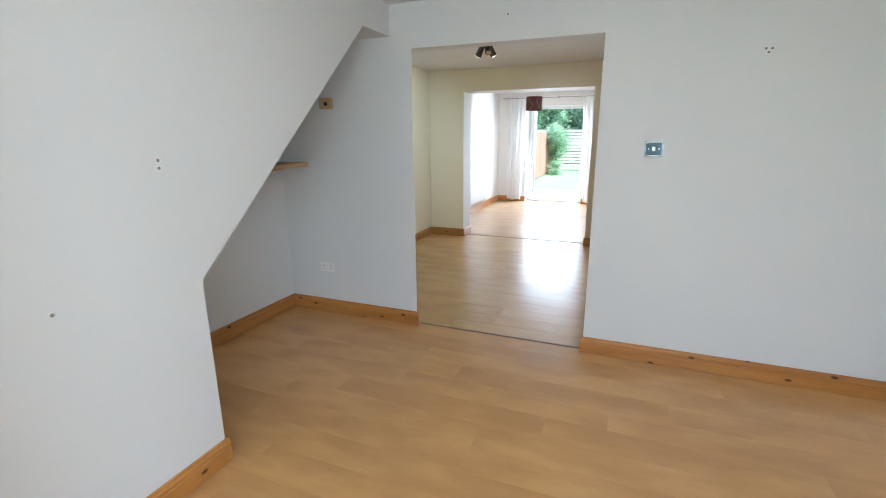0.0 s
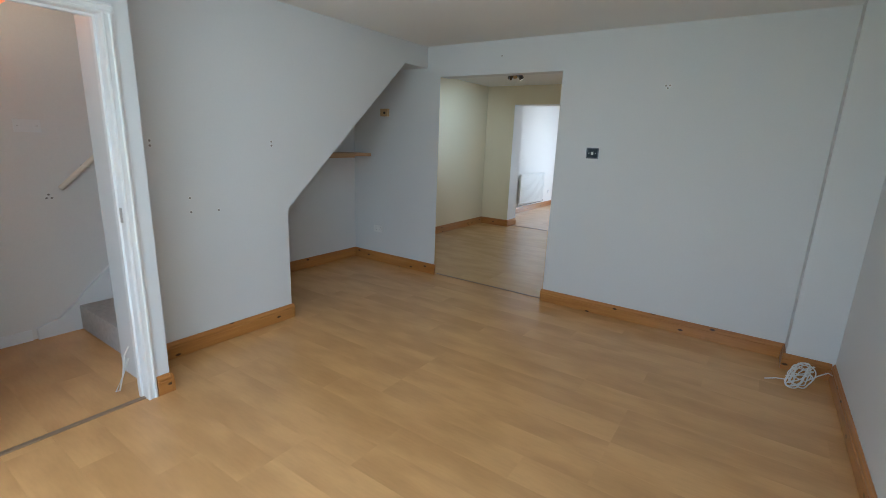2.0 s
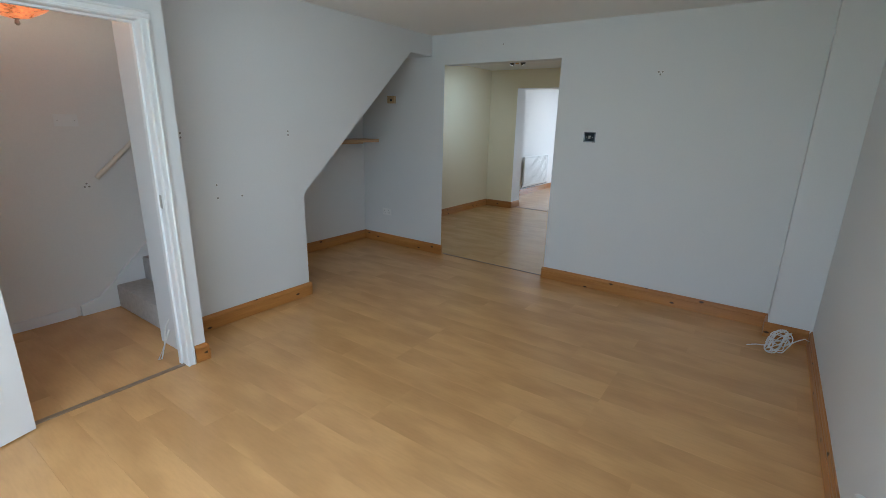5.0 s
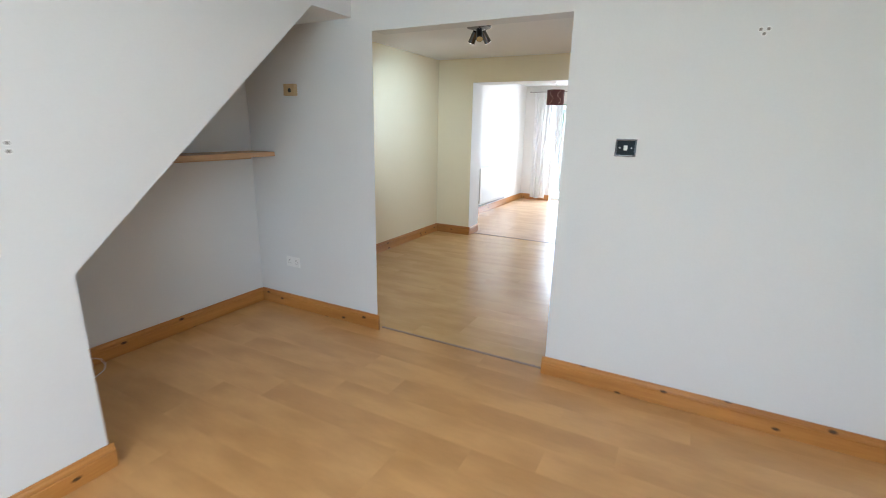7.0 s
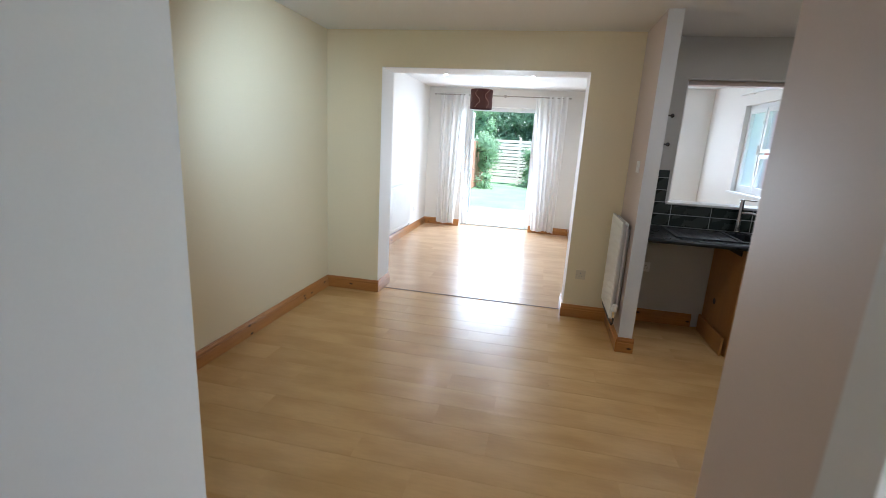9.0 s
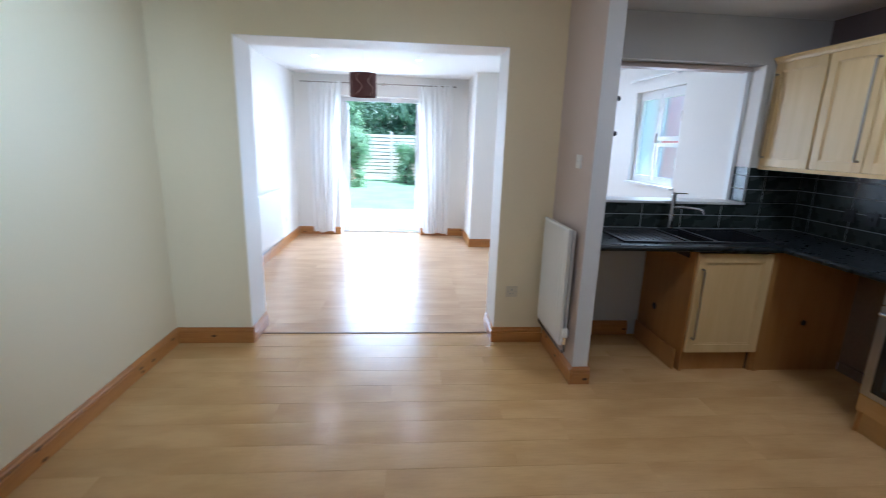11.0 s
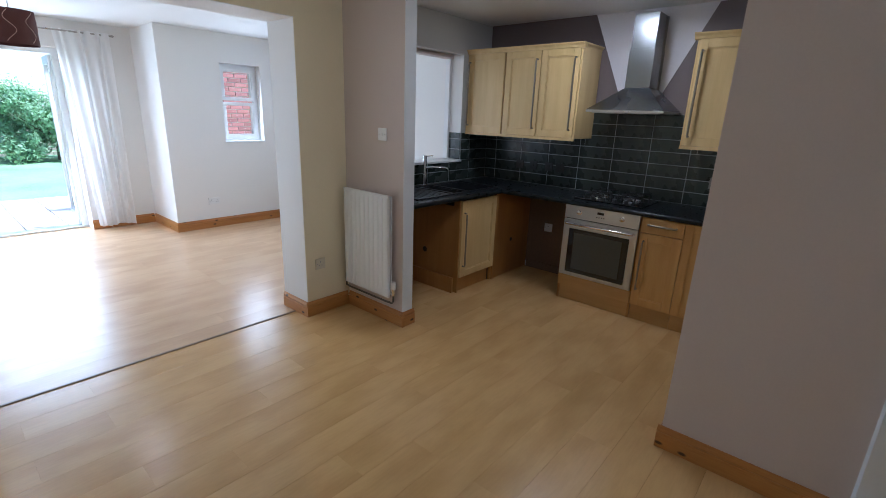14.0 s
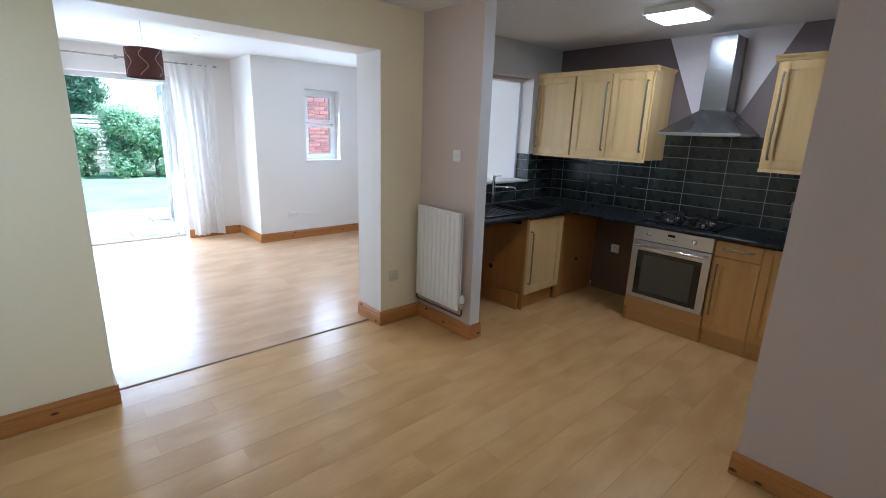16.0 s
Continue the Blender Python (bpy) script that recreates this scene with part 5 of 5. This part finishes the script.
for hx, ang in ((DX1 - 0.06, 86), (DX0 + 0.06, 94)):
    lw = 0.57
    leaf = part("leaf", boxes((0, -0.03, 0.03, 0.09, 0.03, 2.09), (lw - 0.09, -0.03, 0.03, lw, 0.03, 2.09), (0.09, -0.03, 0.03, lw - 0.09, 0.03, 0.16), (0.09, -0.03, 1.99, lw - 0.09, 0.03, 2.09), bevel=0.004), UPVC, pd, "white glazed door leaf opened outwards")
    g = part("pane", boxes((0.085, -0.006, 0.155, lw - 0.085, 0.006, 1.995)), GLASS, leaf)
    g.visible_shadow = False
    part("handle", path_tube(bmesh.new(), [(lw - 0.05, -0.03, 1.02), (lw - 0.05, -0.07, 1.02), (lw - 0.16, -0.075, 1.02)], 0.009, 8), NICKEL, leaf, "", True)
    leaf.matrix_basis = pose(hx, 11.23, 0, 0, 0, ang)


def curtain(label, x0t, x1t, x0b, x1b, y, zt, zb, folds, seed):
    """A hanging sheer: folds deepen downwards between a top and a bottom width."""
    r = random.Random(seed)
    c = thing("curtain", label, "curtain", "sheer curtains")
    bm = bmesh.new()
    nx, nz = folds * 10, 26
    ph = [r.uniform(-0.5, 0.5) for _ in range(folds + 2)]
    grid = []
    for j in range(nz + 1):
        v = j / nz
        row = []
        for i in range(nx + 1):
            u = i / nx
            a = u * folds * 2 * math.pi + ph[int(u * folds)] * 0.3 + 0.5 * math.sin(v * 2.2 + seed)
            x = (x0t + (x1t - x0t) * u) * (1 - v) + (x0b + (x1b - x0b) * u) * v + 0.012 * math.sin(a * 0.5 + v * 3)
            depth = 0.012 + 0.020 * v
            row.append(bm.verts.new((x, y + depth * math.sin(a) + 0.015 * math.sin(v * 5 + u * 3 + seed), zt + (zb - zt) * v + 0.012 * math.sin(u * 9 + seed) * v)))
        grid.append(row)
    for r0, r1 in zip(grid, grid[1:]):
        for i in range(nx):
            bm.faces.new((r0[i], r0[i + 1], r1[i + 1], r1[i]))
    part("cloth", bm, SHEER, c, smooth=True)
    return c


curtain("sheer white curtain gathered beside the patio door", -2.39, -1.89, -2.36, -2.04, 10.81, 2.352, 0.055, 6, 1)
curtain("sheer white curtain hanging beside the patio door", -0.75, -0.215, -0.63, -0.235, 10.81, 2.352, 0.055, 6, 2)
pole = thing("curtain_pole", "thin metal curtain pole on small brackets", "curtain pole")
part("rod", tube(bmesh.new(), (-2.45, 10.81, 2.33), (-0.19, 10.81, 2.33), 0.009, seg=12), NICKEL, pole, smooth=True)
for x in (-2.47, -0.17):
    part("finial", lathe(bmesh.new(), [(0.004, -0.03), (0.013, -0.02), (0.014, 0.0), (0.004, 0.012)], (0, 0, 0), 14), NICKEL, pole, smooth=True).matrix_basis = pose(x, 10.81, 2.33, 0, 90, 0)
for x in (-2.13, -1.27, -0.52):
    b = part("bracket", tube(bmesh.new(), (x, 10.81, 2.33), (x, GARDEN0, 2.34), 0.007, seg=10), NICKEL, pole)
    part("bracket_plate", lathe(bmesh.new(), [(0.025, 0), (0.025, 0.006), (0.01, 0.012)], (0, 0, 0), 16), NICKEL, b).matrix_basis = pose(x, GARDEN0, 2.34, 90, 0, 0)
rail2 = thing("curtain_rail", "white curtain rail above the side window", "curtain rail")
part("rail", boxes((1.735, 7.85, 2.26, 1.765, 9.05, 2.285), bevel=0.004), PLASTIC, rail2)
for y in (8.1, 8.75):
    part("bracket", boxes((1.75, y, 2.255, 1.785, y + 0.03, 2.29)), PLASTIC, rail2)
hk = thing("towel_holder", "small dark metal towel holder on the partition", "towel holder")
for z in (1.80, 1.60):
    st = part("stem", tube(bmesh.new(), (0.30, 6.26, z), (0.345, 6.26, z), 0.006, seg=10), DARKCHROME, hk)
    part("knob", lathe(bmesh.new(), [(0.005, -0.014), (0.013, -0.006), (0.013, 0.006), (0.005, 0.014)], (0.352, 6.26, z), 14), DARKCHROME, st, "", True)
part("back_bar", boxes((0.30, 6.252, 1.59, 0.306, 6.268, 1.81), bevel=0.001), DARKCHROME, hk)

# ---- garden ----
structure("ground", boxes((-400, 11.302, -0.60, 400, 900, -0.16), (-400, -400, -0.60, 400, -2.06, -0.30), (-400, -2.06, -0.60, -2.86, 11.302, -0.20), (2.56, -2.06, -0.60, 400, 11.302, -0.20)), GRASS, "mown green lawn reaching far away", "lawn")
patio = structure("pavement", boxes((-3.05, 11.305, -0.19, 3.0, 14.45, -0.125)), MORTAR, "pale paved patio outside the door", "patio")
slab = mesh_of("paving_slab", boxes((0, 0, 0, 0.44, 0.44, 0.02), bevel=0.004), PAVING)
for i in range(13):
    for j in range(7):
        shared("paving_slab", slab, patio, (-3.03 + i * 0.455, 11.33 + j * 0.455, -0.125))


def leaf_mass(name, label, category, centre, size, count, material, seed, leaf=0.09, trunk=True):
    """A bush: many small leaves gathered in clumps about a short stem."""
    r = random.Random(seed)
    t = thing(name, label, category)
    cx, cy, z0 = centre
    sx, sy, sz = size
    clumps = [(cx + sx * r.uniform(-0.5, 0.5), cy + sy * r.uniform(-0.5, 0.5), z0 + sz * (0.05 + 0.85 * r.random() ** 0.8), r.uniform(0.12, 0.40) * min(1.0, sz * 0.45)) for _ in range(max(24, int(75 * sx * sz / 4)))]
    verts, faces = [], []
    for _ in range(count):
        c = r.choice(clumps)
        d = Vector((r.gauss(0, 1), r.gauss(0, 1), r.gauss(0, 1))).normalized() * c[3] * abs(r.gauss(0.75, 0.45))
        p = Vector(c[:3]) + d
        if p.z < z0 + 0.02:
            continue
        a = (d.normalized() + Vector((r.uniform(-0.6, 0.6), r.uniform(-0.6, 0.6), r.uniform(-0.3, 0.7)))).normalized()
        u = a.orthogonal().normalized()
        u = Matrix.Rotation(r.uniform(0, 6.28), 3, a) @ u
        w = a.cross(u)
        s = leaf * r.uniform(0.6, 1.3)
        n = len(verts)
        verts += [p - u * s, p + w * s * 0.42 + a * s * 0.1, p + u * s, p - w * s * 0.42 + a * s * 0.1]
        faces.append((n, n + 1, n + 2, n + 3))
    me = bpy.data.meshes.new("crown")
    me.from_pydata(verts, [], faces)
    me.materials.append(material)
    crown = new("crown", me)
    crown.parent = t
    crown["kind"] = "stuff"
    if trunk:
        bm = bmesh.new()
        tube(bm, (cx, cy, z0 - 0.05), (cx, cy, z0 + sz * 0.6), 0.07 if sz < 3 else 0.16, 0.03, 10)
        for k in range(6):
            a = k * 1.05
            tube(bm, (cx, cy, z0 + sz * 0.25), (cx + 0.32 * sx * math.cos(a), cy + 0.32 * sy * math.sin(a), z0 + sz * 0.6), 0.035, 0.012, 7)
        part("trunk", bm, BARK, t)
    return t


G = -0.16
leaf_mass("shrub", "tall leafy green garden shrub", "shrub", (0.9, 21.6, G), (2.5, 1.3, 2.15), 36000, LEAF, 1, 0.052)
leaf_mass("shrub", "tall leafy green garden shrub", "shrub", (3.3, 21.6, G), (2.6, 1.3, 2.3), 30000, LEAF, 2, 0.055)
leaf_mass("shrub", "leafy green shrub beside the red fence", "shrub", (-2.72, 20.8, G), (0.34, 1.6, 2.1), 10000, LEAF, 3, 0.05)
leaf_mass("shrub", "small green shrub in front of the pale fence", "shrub", (-0.95, 22.1, G), (0.45, 0.5, 1.55), 7000, LEAF, 4, 0.05)
for i, (x, y, s, h) in enumerate(((-5.0, 26.5, 4.0, 4.6), (-1.6, 27.5, 3.8, 4.3), (9.5, 27, 4.5, 5.4), (-9.6, 27, 4.4, 5.2))):
    leaf_mass("tree", "dark green garden tree behind the fence", "tree", (x, y, G), (s, 2.6, h), 32000, DARKLEAF if i % 2 else LEAF, 20 + i, 0.085)

fence = thing("garden_fence", "weathered pale slatted fence at the garden end", "fence")
slat_me = mesh_of("slat", boxes((0, 0, 0, 1.78, 0.02, 0.115), bevel=0.004), GREYWOOD)
post_me = mesh_of("post", boxes((-0.05, -0.05, 0, 0.05, 0.05, 2.0), bevel=0.006), GREYWOOD)
for i in range(7):
    x = -7.2 + i * 1.88
    shared("post", post_me, fence, (x, 22.85, G))
    for j in range(13):
        shared("slat", slat_me, fence, (x + 0.05, 22.80 + 0.012 * (j % 2), G + 0.06 + j * 0.142))
rfence = thing("side_fence", "red-brown stained board fence along the lawn", "fence")
board_me = mesh_of("board", boxes((-0.01, 0, 0, 0.01, 0.118, 1.72), bevel=0.003), FENCEWOOD)
rail_me = mesh_of("rail", boxes((-0.05, 0, 0, -0.012, 8.6, 0.08)), FENCEWOOD)
for j in range(64):
    shared("board", board_me, rfence, (-3.05, 14.4 + j * 0.132, G + 0.03))
for z in (0.3, 1.35):
    shared("rail", rail_me, rfence, (-3.05, 14.4, G + z))
for j in range(5):
    shared("post", mesh_of("post", boxes((-0.10, -0.04, 0, -0.02, 0.04, 1.78)), FENCEWOOD) if j == 0 else bpy.data.meshes["post.001"], rfence, (-3.05, 14.5 + j * 2.1, G))

# brick wall outside the nook window
bw = structure("wall_brick_outside", boxes((0.32, 12.30, -0.2, 5.0, 12.50, 3.45)), MORTAR, "red brick wall outside the nook window", "brick wall")
brick_me = mesh_of("brick", boxes((0, 0, 0, 0.212, 0.02, 0.061), bevel=0.003), BRICK)
rest = bmesh.new()
for c in range(48):
    for k in range(22):
        x = 0.27 + k * 0.225 + (0.112 if c % 2 else 0) - 0.1
        z = -0.19 + c * 0.075
        if x < 0.32 or x > 4.75:
            continue
        if 0.7 < x < 2.6 and 0.9 < z < 2.75:
            shared("brick", brick_me, bw, (x, 12.288, z))
        else:
            vs = [rest.verts.new((x + dx, 12.288 + dy, z + dz)) for dx in (0, 0.215) for dy in (0, 0.02) for dz in (0, 0.065)]
            for f in ((0, 1, 5, 4), (0, 4, 6, 2), (1, 3, 7, 5), (0, 2, 3, 1), (4, 5, 7, 6)):
                rest.faces.new([vs[q] for q in f])
p = part("brickwork", rest, BRICK, bw)
p["kind"] = "stuff"

# ---- kitchen tiles ----
TW, TH, TG = 0.325, 0.105, 0.006
tiles_e = structure("wall_tiles_side", boxes((KEAST - 0.0092, DIV1, WTOP, KEAST - 0.002, KBACK - 0.004, 1.40), (KEAST - 0.0092, 4.80, 1.40, KEAST - 0.0035, 5.785, 1.642)), GROUT, "dark green grey tiles with pale grout", "tiles")
tiles_n = structure("wall_tiles_rear", boxes((0.30, KBACK - 0.0092, WTOP, KEAST - 0.006, KBACK - 0.002, 1.102), (0.30, KBACK - 0.0092, 1.102, 0.568, KBACK - 0.002, 1.398), (HATCH1 + 0.002, KBACK - 0.0092, 1.126, KEAST - 0.006, KBACK - 0.002, 1.398)), GROUT, "dark green grey tiles with pale grout", "tiles")
cache = {}


def tile(parent, wall, a, b, z0, z1):
    """One tile on the side wall (a..b along y) or the rear wall (along x)."""
    key = (wall, round(b - a, 3), round(z1 - z0, 3))
    if key not in cache:
        w, h = b - a, z1 - z0
        cache[key] = mesh_of("tile", boxes((0, 0, 0, 0.006, w, h) if wall == "e" else (0, 0, 0, w, 0.006, h), bevel=0.0012), TILE)
    shared("tile", cache[key], parent, (KEAST - 0.0105, a, z0) if wall == "e" else (a, KBACK - 0.0105, z0))


for j in range(7):
    z0, z1 = WTOP + 0.004 + j * TH, WTOP + 0.004 + (j + 1) * TH - TG
    z1e = min(z1, 1.398)
    for k in range(12):
        y1 = 6.80 - k * TW
        a, b = y1 - TW + TG, y1
        if k == 0:
            tile(tiles_e, "e", b + TG, KBACK - 0.012, z0, z1e) if j < 5 and z1e - z0 > 0.02 else None
        if j >= 4:
            a2, b2 = max(a, 4.805), min(b, 5.780)
            if b2 - a2 > 0.02 and z1 <= 1.66:
                tile(tiles_e, "e", a2, b2, z0, min(z1, 1.640))
                if j > 4:
                    continue
                if a < 4.80:
                    tile(tiles_e, "e", a, 4.801, z0, min(z1e, 1.398))
                if b > 5.785:
                    tile(tiles_e, "e", 5.784, b, z0, min(z1e, 1.398))
                continue
            if j > 4:
                continue
        a = max(a, DIV1 + 0.003)
        if b - a > 0.02 and z1e - z0 > 0.02:
            tile(tiles_e, "e", a, b, z0, z1e)
    if j < 5:
        for k in range(7):
            a, b = 0.303 + k * TW, min(0.303 + (k + 1) * TW - TG, KEAST - 0.012)
            lo = HATCH1 + 0.003
            if j >= 2 and k == 0:
                b = min(b, 0.566)
            elif j >= 2:
                a = max(a, lo)
            ztop = min(z1, 1.396)
            if b - a > 0.02 and ztop - z0 > 0.02:
                tile(tiles_n, "n", a, b, z0, ztop)

# tiles turning into the hatch's reveal
reveal_grout = boxes((HATCH1 - 0.004, KBACK - 0.002, 1.125, HATCH1, KBACK + 0.149, 1.396))
tiles_r = structure("wall_tiles_reveal", reveal_grout, GROUT, "dark tiles lining the side of the hatch", "tiles")
reveal_me = mesh_of("tile", boxes((0, 0, 0, 0.006, 0.147, TH - TG), bevel=0.0012), TILE)
top_me = mesh_of("tile", boxes((0, 0, 0, 0.006, 0.147, 0.060), bevel=0.0012), TILE)
for j in range(3):
    shared("tile", reveal_me if j < 2 else top_me, tiles_r, (HATCH1 - 0.0085, KBACK - 0.001, 1.127 + j * TH))

# ---- floor boards ----


def lay(parent, x0, x1, y0, y1, material, seed, gap=0.0006, pw=0.192, pl=1.285):
    """Laminate boards in staggered rows along x, cut to the room."""
    r = random.Random(seed)
    meshes = {}
    y, row = y0, 0
    while y < y1 - 0.01:
        w = min(pw, y1 - y)
        x = x0 - r.choice((0.0, 0.32, 0.64, 0.96))
        while x < x1 - 0.01:
            a, b = max(x, x0), min(x + pl, x1)
            if b - a > 0.02:
                key = (round(b - a, 3), round(w, 3))
                if key not in meshes:
                    meshes[key] = mesh_of("floorboard", prism(bmesh.new(), [(gap, -0.008), (gap, -gap * 0.7), (gap * 1.7, 0), (w - gap * 1.7, 0), (w - gap, -gap * 0.7), (w - gap, -0.008)], "x", gap * 0.12, b - a - gap * 0.12), material)
                shared("floorboard", meshes[key], parent, (a, y, -0.001))
            x += pl
        y += w
        row += 1


lay(floor_living, -2.57, EAST, -1.9, DIV0 + 0.048, FLOORWOOD, 11, 0.0002)
lay(floor_middle, MWEST, KEAST, DIV0 + 0.052, 6.978, FLOORPALE, 12, 0.0005)
lay(floor_extension, -2.62, 1.785, 6.982, 11.13, FLOOREXT, 13, 0.0004)
